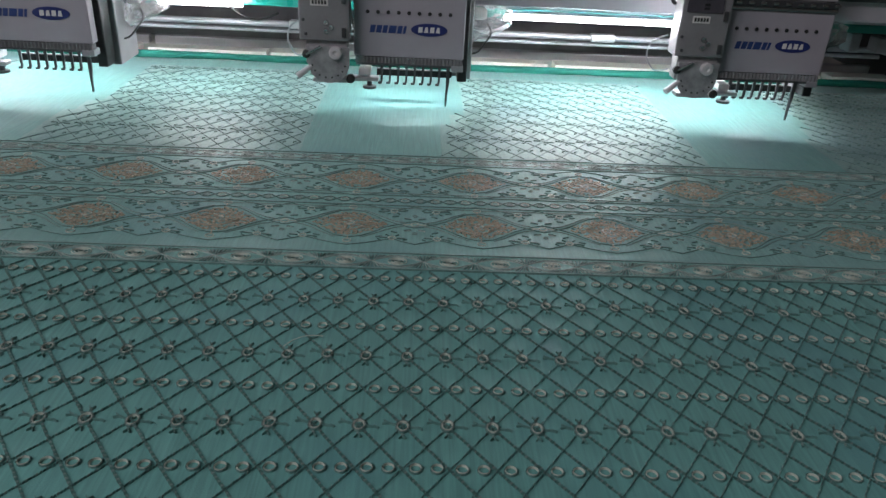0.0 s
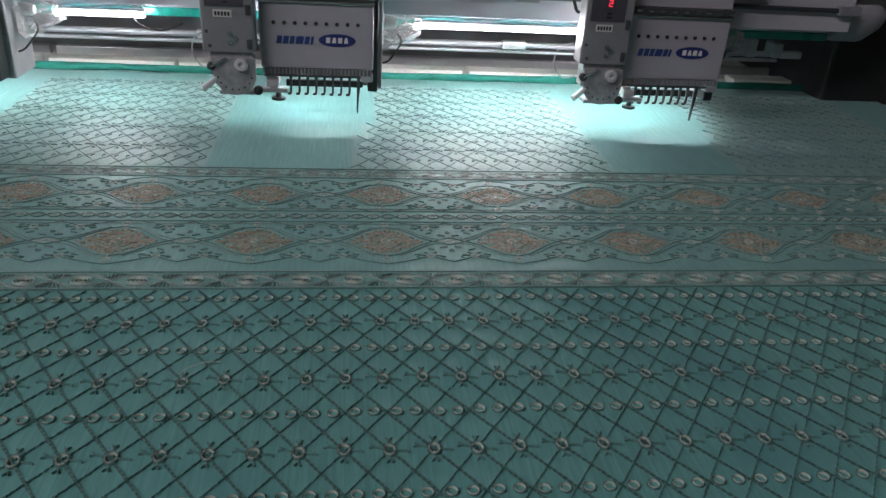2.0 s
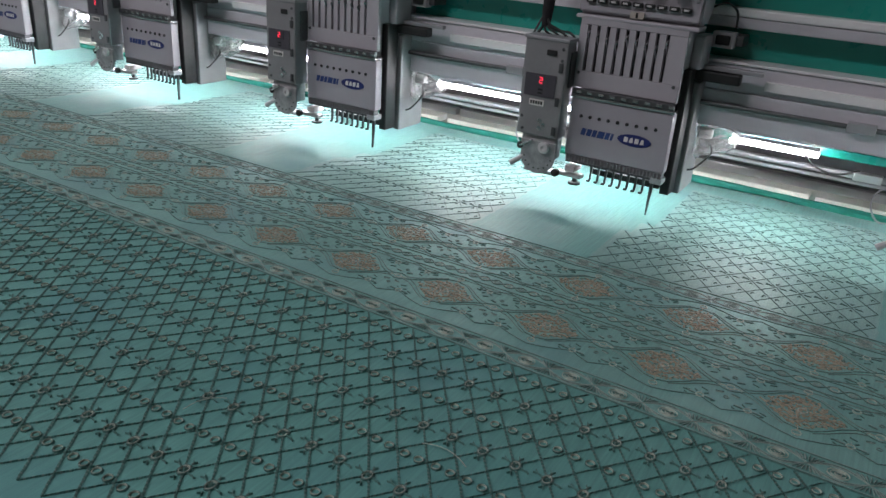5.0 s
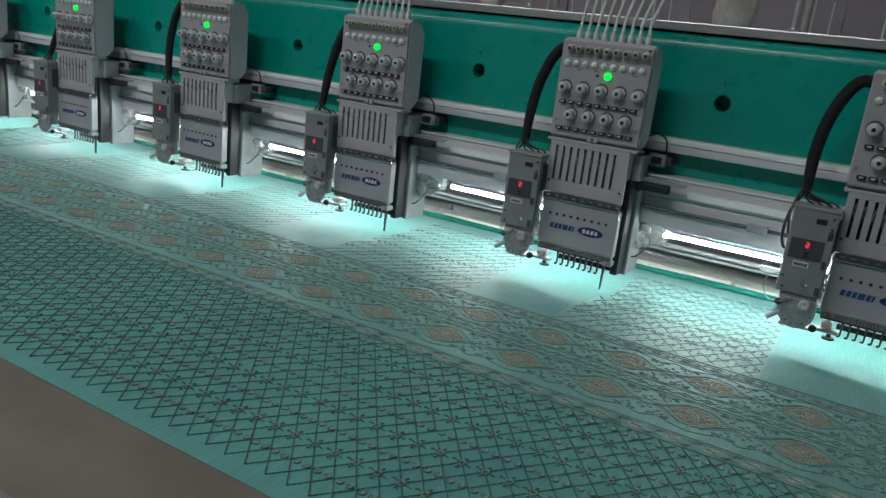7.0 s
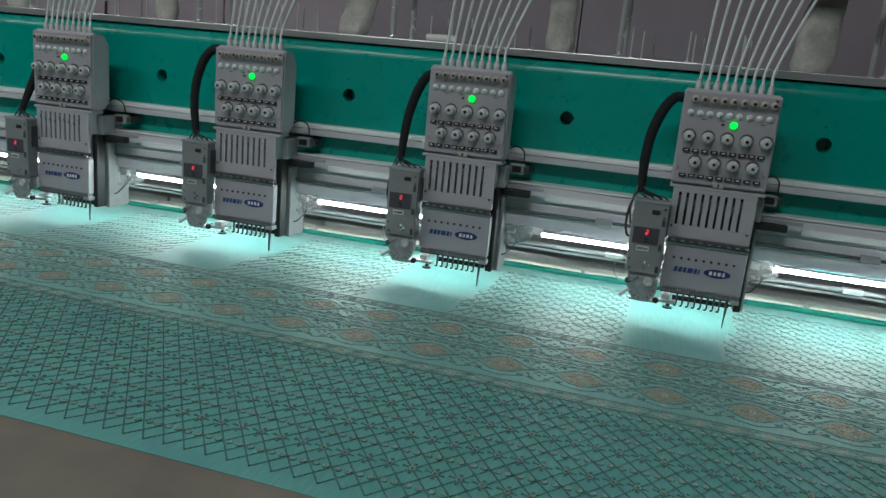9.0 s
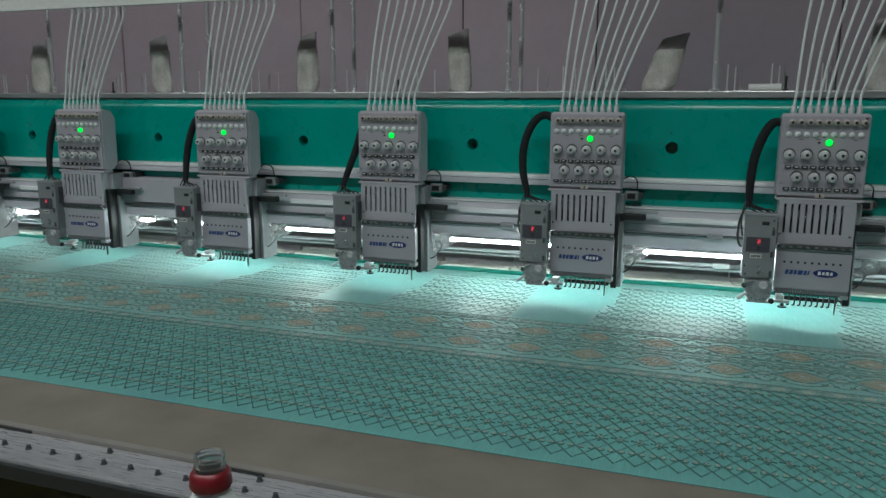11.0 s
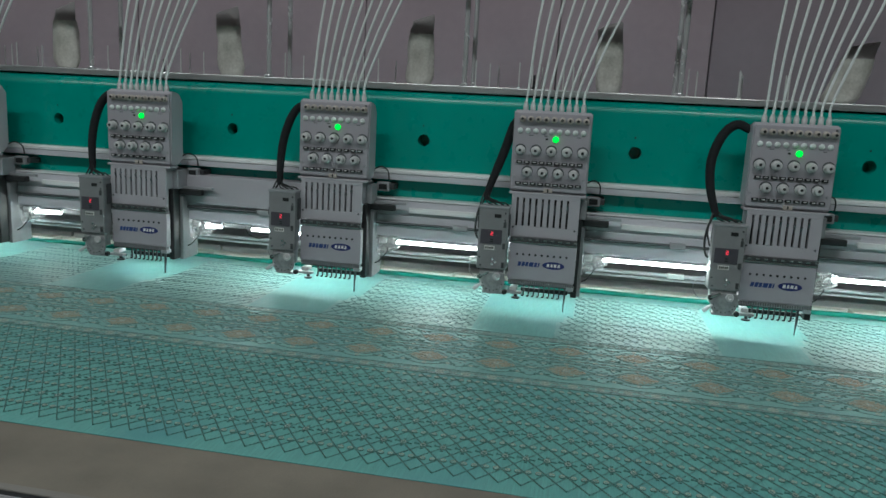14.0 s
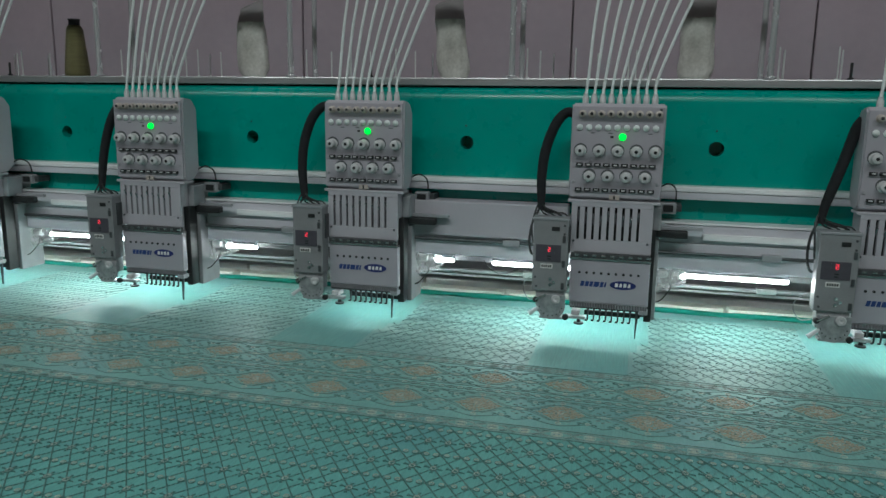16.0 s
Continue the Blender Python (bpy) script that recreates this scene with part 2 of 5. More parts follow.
def lathe(bm, at, profile, axis=(0, -1, 0), seg=14):
    """A turned form: profile of (radius, height) along axis from at."""
    q = Vector((0, 0, 1)).rotation_difference(Vector(axis).normalized())
    rings = []
    for r, h in profile:
        if r < 1e-6:
            rings.append([bm.verts.new(Vector(at) + q @ Vector((0, 0, h)))])
        else:
            rings.append([bm.verts.new(Vector(at) + q @ Vector((r * math.cos(2 * math.pi * i / seg), r * math.sin(2 * math.pi * i / seg), h))) for i in range(seg)])
    for a, b in zip(rings, rings[1:]):
        for i in range(seg):
            j = (i + 1) % seg
            if len(a) == 1 and len(b) == 1:
                continue
            if len(a) == 1:
                bm.faces.new((a[0], b[i], b[j]))
            elif len(b) == 1:
                bm.faces.new((a[i], a[j], b[0]))
            else:
                bm.faces.new((a[i], a[j], b[j], b[i]))
    for ring in (rings[0], rings[-1]):
        if len(ring) > 2:
            bm.faces.new(ring)
    return bm


def rod(bm, p0, p1, r, seg=10, r1=None):
    d = Vector(p1) - Vector(p0)
    return lathe(bm, p0, [(r, 0), (r if r1 is None else r1, d.length)], d, seg)


def hose(bm, pts, r, seg=8, steps=6):
    """A round hose along a smooth path through points; r a number or one radius a point."""
    P = [Vector(p) for p in pts]
    R = r if isinstance(r, (list, tuple)) else [r] * len(P)
    path, rad = [], []
    for i in range(len(P) - 1):
        a, b, c, d = P[max(i - 1, 0)], P[i], P[i + 1], P[min(i + 2, len(P) - 1)]
        for s in range(steps):
            t = s / steps
            path.append(0.5 * ((2 * b) + (c - a) * t + (2 * a - 5 * b + 4 * c - d) * t * t + (3 * b - a - 3 * c + d) * t ** 3))
            rad.append(R[i] + (R[i + 1] - R[i]) * t)
    path.append(P[-1])
    rad.append(R[-1])
    rings = []
    side = Vector((0.31, 0.87, 0.4)).normalized()
    for i, p in enumerate(path):
        t = (path[min(i + 1, len(path) - 1)] - path[max(i - 1, 0)]).normalized()
        u = t.cross(side).normalized()
        v = t.cross(u)
        side = u.cross(t)
        rings.append([bm.verts.new(p + rad[i] * (math.cos(2 * math.pi * k / seg) * u + math.sin(2 * math.pi * k / seg) * v)) for k in range(seg)])
    for a, b in zip(rings, rings[1:]):
        for k in range(seg):
            bm.faces.new((a[k], a[(k + 1) % seg], b[(k + 1) % seg], b[k]))
    bm.faces.new(rings[0])
    bm.faces.new(rings[-1])
    return bm


def oval(bm, cx, cz, rx, rz, y0, y1, seg=28):
    return prism(bm, [(cx + rx * math.cos(2 * math.pi * i / seg), cz + rz * math.sin(2 * math.pi * i / seg)) for i in range(seg)], "y", y0, y1)


# ---------------------------------------------------------------- room
def slab(name, x0, x1, y0, y1, z0, z1, mat, label, category):
    return tagged(part(name, B(x0, x1, y0, y1, z0, z1), mat), label, category, kind="structure")


slab("floor", -10, 5, -6, 5, -0.1, 0.0, M_FLOOR, "stained olive factory floor", "floor")
slab("ceiling", -10, 5, -6, 5, CEILING, CEILING + 0.1, M_PLASTER, "dull plaster ceiling", "ceiling")
slab("wall_south", -10, 5, -6.1, -6, 0, CEILING, M_PLASTER, "dull grey hall wall", "wall")
slab("wall_north", -10, 5, 5, 5.1, 0, CEILING, M_PLASTER, "dull grey hall wall", "wall")
slab("wall_west", -10.1, -10, -6, 5, 0, CEILING, M_PLASTER, "dull grey hall wall", "wall")
slab("wall_east", 5, 5.1, -6, 5, 0, CEILING, M_PLASTER, "dull grey hall wall", "wall")

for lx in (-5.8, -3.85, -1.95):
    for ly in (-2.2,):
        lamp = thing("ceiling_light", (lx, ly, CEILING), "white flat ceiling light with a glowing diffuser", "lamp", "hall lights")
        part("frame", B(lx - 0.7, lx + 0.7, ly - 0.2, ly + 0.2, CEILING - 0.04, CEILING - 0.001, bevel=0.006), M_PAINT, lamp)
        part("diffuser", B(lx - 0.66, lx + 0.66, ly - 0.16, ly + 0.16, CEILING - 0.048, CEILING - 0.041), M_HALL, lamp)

# dark partition behind the machine, in upright boards
partition = thing("partition", (-3.0, 0.75, 0), "dark grey-brown partition of upright boards behind the machine", "partition", kind="structure")
rng = random.Random(4)
px = -7.6
while px < 2.2:
    w = rng.choice((0.62, 0.7, 0.81, 0.9))
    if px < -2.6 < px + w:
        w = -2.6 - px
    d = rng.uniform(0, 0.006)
    # boards to the right of x = -2.6 take the darker tone
    part("panel", B(px + 0.002, px + w - 0.002, 0.75 + d, 0.775, 0.0, 2.3, bevel=0.002, seg=1), M_WALL if px < -2.61 else M_WALL_DARKER, partition)
    px += w


# ---------------------------------------------------------------- machine frame
X0, X1 = -7.0, 0.30    # the long parts run between these
frame_thing = thing("embroidery_machine", (-3.0, 0.2, 0), "long embroidery machine with green beam, grey rails and cream bed", "machine")


def beam_mesh():
    """Hollow green beam with a rounded top edge and a round hole beside each head."""
    bm = bmesh.new()
    yf, zt, zb, r, seg = 0.136, 1.352, 1.096, 0.028, 24
    hz, half = 1.237, 0.055
    xs = [-PITCH * k + 0.177 for k in range(HEADS)]
    xs = sorted(x for x in xs if X0 + 0.1 < x < X1)
    cuts = [X0]
    for x in xs:
        cuts += [x - half, x + half]
    cuts.append(X1)

    def quad(x0, x1, z0, z1):
        bm.faces.new([bm.verts.new((x, yf, z)) for x, z in ((x0, z0), (x1, z0), (x1, z1), (x0, z1))])
    for i in range(0, len(cuts) - 1, 1):
        a, b = cuts[i], cuts[i + 1]
        if i % 2 == 0:
            quad(a, b, zb, zt - r)
            continue
        quad(a, b, zb, hz - half)
        quad(a, b, hz + half, zt - r)
        c = (a + b) / 2
        outer, inner, deep = [], [], []
        for k in range(seg):
            t = 2 * math.pi * k / seg
            u, v = math.cos(t), math.sin(t)
            s = half / max(abs(u), abs(v))
            outer.append(bm.verts.new((c + u * s, yf, hz + v * s)))
            inner.append(bm.verts.new((c + u * 0.0145, yf, hz + v * 0.0145)))
            deep.append(bm.verts.new((c + u * 0.0145, yf + 0.05, hz + v * 0.0145)))
        for k in range(seg):
            j = (k + 1) % seg
            bm.faces.new((outer[k], outer[j], inner[j], inner[k]))
            bm.faces.new((inner[k], inner[j], deep[j], deep[k]))
        bm.faces.new(deep)
    prof = [(yf, zt - r)] + [(yf + r - r * math.cos(a), zt - r + r * math.sin(a)) for a in (0.16, 0.31, 0.47, 0.63, 0.79, 0.94, 1.1, 1.26, 1.41, 1.57)] + [(0.33, zt), (0.33, zb), (yf, zb)]
    rows = [[bm.verts.new((x, y, z)) for y, z in prof] for x in (X0, X1)]
    for k in range(len(prof) - 1):
        bm.faces.new((rows[0][k], rows[0][k + 1], rows[1][k + 1], rows[1][k]))
    bmesh.ops.remove_doubles(bm, verts=bm.verts, dist=1e-5)
    return bm


def ragged_sheet_mesh():
    """A crumpled sheet on the bed with a ragged front edge."""
    bm = bmesh.new()
    n, m = 420, 5
    g = []
    for i in range(n + 1):
        x = X0 + (X1 - X0) * i / n
        y0 = 0.445 + 0.016 * noise.noise((x * 9, 0, 5)) + 0.008 * noise.noise((x * 47, 0, 2))
        g.append([(x, y0 + (0.528 - y0) * j / m, TABLE - 0.003 + 0.003 * (j / m) + 0.0022 * abs(noise.noise((x * 31, j * 0.8, 9)))) for j in range(m + 1)])
    for a, b in zip(g, g[1:]):
        for j in range(m):
            bm.faces.new([bm.verts.new(p) for p in (a[j], b[j], b[j + 1], a[j + 1])])
    bmesh.ops.remove_doubles(bm, verts=bm.verts, dist=1e-5)
    return bm


part("beam", beam_mesh(), M_GREEN, frame_thing, "glossy green steel beam with round holes")
part("thread_board", B(X0, X1 + 0.04, 0.148, 0.56, 1.355, 1.371, bevel=0.002), M_ALU, frame_thing, "grey aluminium edge of the thread board")
part("upper_rail", B(X0, X1, 0.106, 0.134, 1.139, 1.1535, bevel=0.002), M_PLATE, frame_thing)
# white strip paints in the light that the rail's top face catches
part("lit_rail_top", B(X0, X1, 0.1035, 0.134, 1.154, 1.1655, bevel=0.003), M_WHITE, frame_thing, "white strip painted for the lit top of the upper rail")
part("lower_rail", B(X0, X1, 0.092, 0.134, 1.056, 1.092, bevel=0.003), M_PLATE, frame_thing)
# bright upper edge of the lower rail, likewise put in as white
part("rail_edge", B(X0, X1, 0.0895, 0.134, 1.0925, 1.0965, bevel=0.0012), M_WHITE, frame_thing)
part("cover_plate", B(X0, X1, 0.0905, 0.0985, 1.0035, 1.0555, bevel=0.0015), M_PLATE, frame_thing, "violet-grey plate above the lamps")
part("back_plate", B(X0, X1, 0.1365, 0.15, 0.993, 1.055, bevel=0.002), M_PLATE, frame_thing)
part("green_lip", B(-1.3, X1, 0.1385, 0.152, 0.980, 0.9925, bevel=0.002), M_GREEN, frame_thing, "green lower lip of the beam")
# dark strip put in place of the dark open gap past the green lip
part("dark_gap_strip", B(X0, -1.302, 0.1385, 0.152, 0.980, 0.9925, bevel=0.002), M_RECESS, frame_thing)
part("needle_shift_rod", rod(bmesh.new(), (X0, 0.085, 1.036), (X1, 0.085, 1.036), 0.0035), M_DARKSTEEL, frame_thing, smooth=True)
part("trim_rod", rod(bmesh.new(), (X0, 0.25, 0.934), (X1, 0.25, 0.934), 0.005), M_CAST, frame_thing, smooth=True)
part("trim_rod", rod(bmesh.new(), (X0, 0.27, 0.919), (X1, 0.27, 0.919), 0.0035), M_CAST, frame_thing, smooth=True)
part("bed", B(X0, 0.52, -1.0, 0.62, 0.80, TABLE - 0.006, bevel=0.003), M_CREAM, frame_thing, "cream painted machine bed")
# wall coloured dark so that the recess behind the lamps looks dark
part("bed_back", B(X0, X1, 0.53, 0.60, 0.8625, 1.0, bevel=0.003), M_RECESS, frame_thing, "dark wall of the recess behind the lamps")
# added sheet that darkens the back of the bed to a ragged edge
part("ragged_sheet", ragged_sheet_mesh(), M_RAGGED, frame_thing, "dark crumpled sheet behind the bed strips", smooth=True)
for k in range(HEADS):
    hx = -PITCH * k
    part("bed_plate", B(hx + 0.03, hx + 0.235, 0.315, 0.345, TABLE - 0.0055, TABLE + 0.004, bevel=0.002), M_CREAM, frame_thing)
    part("bed_plate", B(hx + 0.245, hx + 0.515, 0.30, 0.34, TABLE - 0.0055, TABLE + 0.007, bevel=0.002), M_CREAM, frame_thing)
    part("bed_strip", B(hx + 0.02, hx + 0.51, 0.385, 0.40, TABLE - 0.0055, TABLE + 0.01, bevel=0.002), M_ALU, frame_thing)
    part("rail_strip", B(hx + 0.16, hx + 0.43, 0.082, 0.0915, 1.064, 1.0765, bevel=0.001), M_WHITE, frame_thing)
    part("rod_clip", B(hx + 0.27, hx + 0.305, 0.079, 0.091, 1.029, 1.043, bevel=0.002), M_CAST, frame_thing)
    part("trim_clip", B(hx + 0.29, hx + 0.33, 0.242, 0.258, 0.928, 0.9405, bevel=0.002), M_ALU, frame_thing)
    part("rail_screw", lathe(bmesh.new(), (hx + 0.108, 0.0915, 1.081), [(0.0035, 0), (0.0035, 0.002), (0.0, 0.0025)], seg=8), M_DARKSTEEL, frame_thing)
    part("rail_tab", B(hx + 0.095, hx + 0.118, 0.095, 0.134, 1.116, 1.130, bevel=0.002), M_DARKSTEEL, frame_thing)
    part("beam_rivet", lathe(bmesh.new(), (hx + 0.175, 0.136, 1.272), [(0.0022, 0), (0.002, 0.001), (0, 0.0012)], seg=8), M_BLACK, frame_thing)
# closed grey cover in the gap beside the ninth head
part("rail_cover", B(-4.0 + 0.073, -3.5 - 0.10, 0.080, 0.1335, 1.045, 1.118, bevel=0.003), M_PAINT, frame_thing, "smooth grey cover over the rails")
# right-hand end of the machine
part("end_cap", lathe(bmesh.new(), (X1, 0.15, 1.03), [(0.045, 0), (0.05, 0.01), (0.05, 0.05), (0.035, 0.075), (0.0, 0.08)], (1, 0, 0), 24), M_PAINT, frame_thing, "white rounded end cap", smooth=True)
# leg coloured black to stand for the dark room beyond the end
part("blackened_end_leg", B(0.36, 0.50, 0.2, 0.62, 0.0, 1.34, bevel=0.006), M_BLACK, frame_thing)
part("end_bar", B(0.40, 0.60, 0.26, 0.31, TABLE - 0.006, TABLE + 0.012, bevel=0.003), M_CREAM, frame_thing)
for k, ex in enumerate((0.13, 0.17, 0.215)):
    part("end_bracket", B(ex, ex + 0.016, 0.14, 0.17, 0.95, 0.985 - 0.006 * k, bevel=0.002), M_CAST, frame_thing)
for lx in (-6.6, -4.6, -2.6, -0.6):
    part("leg", B(lx, lx + 0.08, -0.6, -0.5, 0.0, 0.80, bevel=0.004), M_PAINT, frame_thing)
    part("leg", B(lx, lx + 0.08, 0.45, 0.55, 0.0, 0.80, bevel=0.004), M_PAINT, frame_thing)

# front rail of the bed
front_rail = thing("border_frame", (-3.0, -1.04, TABLE - 0.03), "silver aluminium frame rail with black bolts along the bed", "frame rail")
part("rail_body", B(X0, 0.52, -1.068, -0.993, TABLE - 0.03, TABLE - 0.004, bevel=0.003), M_RAIL, front_rail)
part("rail_ridge", B(X0, 0.52, -1.021, -1.018, TABLE - 0.005, TABLE - 0.0032), M_RAIL, front_rail)
part("rail_edge", B(X0, 0.52, -1.077, -1.0685, TABLE - 0.028, TABLE - 0.008, bevel=0.002), M_BLACK, front_rail, "black edge strip")
part("clamp_strip", B(X0, 0.52, -0.9925, -0.981, TABLE - 0.02, TABLE + 0.001, bevel=0.001), M_CLAMP, front_rail, "grey strip that clamps the canvas")
rng = random.Random(9)
for k in range(20):
    cx = -6.9 + 0.37 * k + rng.uniform(-0.03, 0.03)
    part("clamp_slot", B(cx, cx + 0.085, -0.9965, -0.9928, TABLE - 0.006, TABLE - 0.0005, bevel=0.001), M_BLACK, front_rail)
bolt = bmesh.new()
lathe(bolt, (0, 0, 0), [(0.0046, 0), (0.0046, 0.001), (0.0031, 0.0013), (0.0031, 0.0058), (0.0018, 0.0062), (0.0012, 0.005), (0.0, 0.005)], (0, 0, 1), 10)
bolt_me = bpy.data.meshes.new("bolt")
bolt.to_mesh(bolt_me)
bolt.free()
bolt_me.materials.append(M_DARKSTEEL)
for k in range(170):
    o = new("bolt", bolt_me)
    o.parent = front_rail
    o.location = Vector((-6.949 + 0.0437 * k, -1.035, TABLE - 0.004)) - BASES[front_rail.name]
    o.rotation_euler = (0, 0, k * 1.3)
for k in range(31):
    o = new("bolt", bolt_me)
    o.parent = front_rail
    o.location = Vector((-6.797 + 0.238 * k, -1.006, TABLE - 0.004)) - BASES[front_rail.name]

def sheet(bm, grid, thick):
    """A thin sheet of even thickness over a grid of points."""
    n, m = len(grid), len(grid[0])
    top = [[bm.verts.new(p) for p in col] for col in grid]
    low = [[bm.verts.new((x, y, z - thick)) for x, y, z in col] for col in grid]
    for i in range(n - 1):
        for j in range(m - 1):
            bm.faces.new((top[i][j], top[i + 1][j], top[i + 1][j + 1], top[i][j + 1]))
            bm.faces.new((low[i][j], low[i][j + 1], low[i + 1][j + 1], low[i + 1][j]))
        for j, s in ((0, 1), (m - 1, -1)):
            q = (top[i][j], low[i][j], low[i + 1][j], top[i + 1][j])
            bm.faces.new(q if s > 0 else q[::-1])
    for j in range(m - 1):
        for i, s in ((0, -1), (n - 1, 1)):
            q = (top[i][j], low[i][j], low[i][j + 1], top[i][j + 1])
            bm.faces.new(q if s > 0 else q[::-1])
    return bm


# canvas border sewn to the cloth
canvas = bmesh.new()
cn, cm = 140, 6
sheet(canvas, [[(X0 + (0.52 - X0) * i / cn, -0.983 + 0.162 * j / cm, TABLE - 0.0026 + 0.0004 * noise.noise((i * 0.31, j * 0.6, 3))) for j in range(cm + 1)] for i in range(cn + 1)], 0.0008)
tagged(part("canvas_border", canvas, M_CANVAS, None, smooth=True), "coarse grey-beige canvas strip along the front of the cloth", "canvas strip")


# ---------------------------------------------------------------- cloth and stitching
cloth = thing("embroidered_cloth", (-3.0, 0, TABLE), "teal cloth with grey lattice stitching and tan medallions", "cloth")
CX0, CX1, CY0, CY1 = -6.9, 0.47, -0.835, 0.262
STAR, MED, ROW = PITCH / 18, PITCH / 4, 0.0745


def cloth_mesh():
    bm = bmesh.new()
    nx, ny = 300, 24
    g = []
    for i in range(nx + 1):
        x = CX0 + (CX1 - CX0) * i / nx
        col = []
        for j in range(ny + 1):
            y = CY0 + (CY1 - CY0) * j / ny
            if j == 0:
                y += 0.004 * noise.noise((x * 1.3, 0, 1))
            col.append((x, y, TABLE - 0.0012 + 0.0005 * noise.noise((x * 6, y * 6, 0))))
        g.append(col)
    sheet(bm, g, 0.0008)
    return bm


part("cloth_sheet", cloth_mesh(), M_CLOTH, cloth, smooth=True)
hem = bmesh.new()
hose(hem, [(CX0 + (CX1 - CX0) * i / 120, CY1 + 0.004 + 0.004 * noise.noise((i * 0.23, 2, 0)), TABLE + 0.0035 + 0.0015 * noise.noise((i * 0.4, 7, 0))) for i in range(121)],
     [0.0062 + 0.0026 * noise.noise((i * 0.5, 0, 4)) for i in range(121)], 8, 3)
part("hem", hem, M_HEM, cloth, "rolled dark green hem", smooth=True)


class Stitches:
    """Gathers raised threads along paths on the cloth."""

    def __init__(self):
        self.v, self.f, self.n = [], [], 0

    def runs(self, paths, width, height=0.0005):
        """paths: an array of many paths with equally many points, (n, m, 2)."""
        p = np.asarray(paths, float)
        if p.size == 0:
            return
        n, m, _ = p.shape
        d = np.empty_like(p)
        d[:, 1:-1] = p[:, 2:] - p[:, :-2]
        d[:, 0], d[:, -1] = p[:, 1] - p[:, 0], p[:, -1] - p[:, -2]
        d /= np.maximum(np.linalg.norm(d, axis=2, keepdims=True), 1e-9)
        s = np.stack([-d[..., 1], d[..., 0]], -1) * width / 2
        z0, z1 = TABLE - 0.0011, TABLE + 0.0001 + height
        v = np.empty((n, m, 4, 3))
        for k, (f, z) in enumerate(((1, z0), (0.5, z1), (-0.5, z1), (-1, z0))):
            v[:, :, k, :2] = p + s * f
            v[:, :, k, 2] = z
        base = self.n + np.arange(n)[:, None, None] * (m * 4) + np.arange(m - 1)[None, :, None] * 4 + np.arange(3)[None, None, :]
        q = np.stack([base, base + 1, base + 5, base + 4], -1).reshape(-1, 4)
        self.v.append(v.reshape(-1, 3))
        self.f.append(q)
        self.n += n * m * 4

    def build(self, name, mat, label):
        me = bpy.data.meshes.new(name)
        v = np.concatenate(self.v) - np.array(BASES[cloth.name])
        me.from_pydata(v.tolist(), [], np.concatenate(self.f).tolist())
        me.materials.append(mat)
        o = new(name, me)
        o.parent = cloth
        return tagged(o, label, kind="stuff")


def ring(cx, cy, rx, ry, m=10):
    a = np.linspace(0, 2 * np.pi, m)
    c = np.stack([np.cos(a) * rx, np.sin(a) * ry], -1)
    return np.stack([cx, cy], -1)[:, None, :] + c[None]


def dash(cx, cy, x0, y0, x1, y1, m=3):
    t = np.linspace(0, 1, m)
    c = np.stack([x0 + (x1 - x0) * t, y0 + (y1 - y0) * t], -1)
    return np.stack([cx, cy], -1)[:, None, :] + c[None]


def bare(x, y):
    """Where the cloth under a head is not sewn yet."""
    u = (x + 0.25) % PITCH - 0.25
    left = -0.133
    right = np.where(y < -0.045, 0.037, np.where(y < 0.0, 0.052, 0.072))
    return (u > left) & (u < right) & (y > -0.176)


def sewn_ground(y0, y1, material_used, label):
    """The close ground stitching of the sewn fields, left out where the cloth is bare."""
    nx, ny = int((CX1 - CX0 - 0.05) / 0.005), int((y1 - y0) / 0.005)
    xs = np.linspace(CX0 + 0.03, CX1 - 0.02, nx + 1)
    ys = np.linspace(y0, y1, ny + 1)
    X, Y = np.meshgrid(xs, ys, indexing="ij")
    gap = np.random.RandomState(8)
    X += gap.normal(0, 0.0006, X.shape)
    Y += gap.normal(0, 0.0006, Y.shape)
    v = np.stack([X, Y, np.full_like(X, TABLE - 0.0005)], -1).reshape(-1, 3) - np.array(BASES[cloth.name])
    i, j = np.meshgrid(np.arange(nx), np.arange(ny), indexing="ij")
    q = np.stack([i * (ny + 1) + j, (i + 1) * (ny + 1) + j, (i + 1) * (ny + 1) + j + 1, i * (ny + 1) + j + 1], -1)
    cx, cy = (xs[:-1] + xs[1:]) / 2, (ys[:-1] + ys[1:]) / 2
    keep = ~bare(cx[:, None] + 0 * cy[None], cy[None] + 0 * cx[:, None])
    me = bpy.data.meshes.new("ground_stitching")
    me.from_pydata(v.tolist(), [], q[keep].tolist())
    me.materials.append(material_used)
    o = new("ground_stitching", me)
    o.parent = cloth
    return tagged(o, label, kind="stuff")


sewn_ground(-0.1765, 0.212, M_GROUND, "pale close ground stitching between the heads")
# paler tone here makes up for lamp light that falls short of the band
sewn_ground(-0.4595, -0.1765, M_FIELD, "ground stitching under the medallions, toned paler to brighten the band")
rs = np.random.RandomState(3)
lattice, rings, tan, band, fine, scroll = (Stitches() for _ in range(6))
S0 = -0.582 % STAR


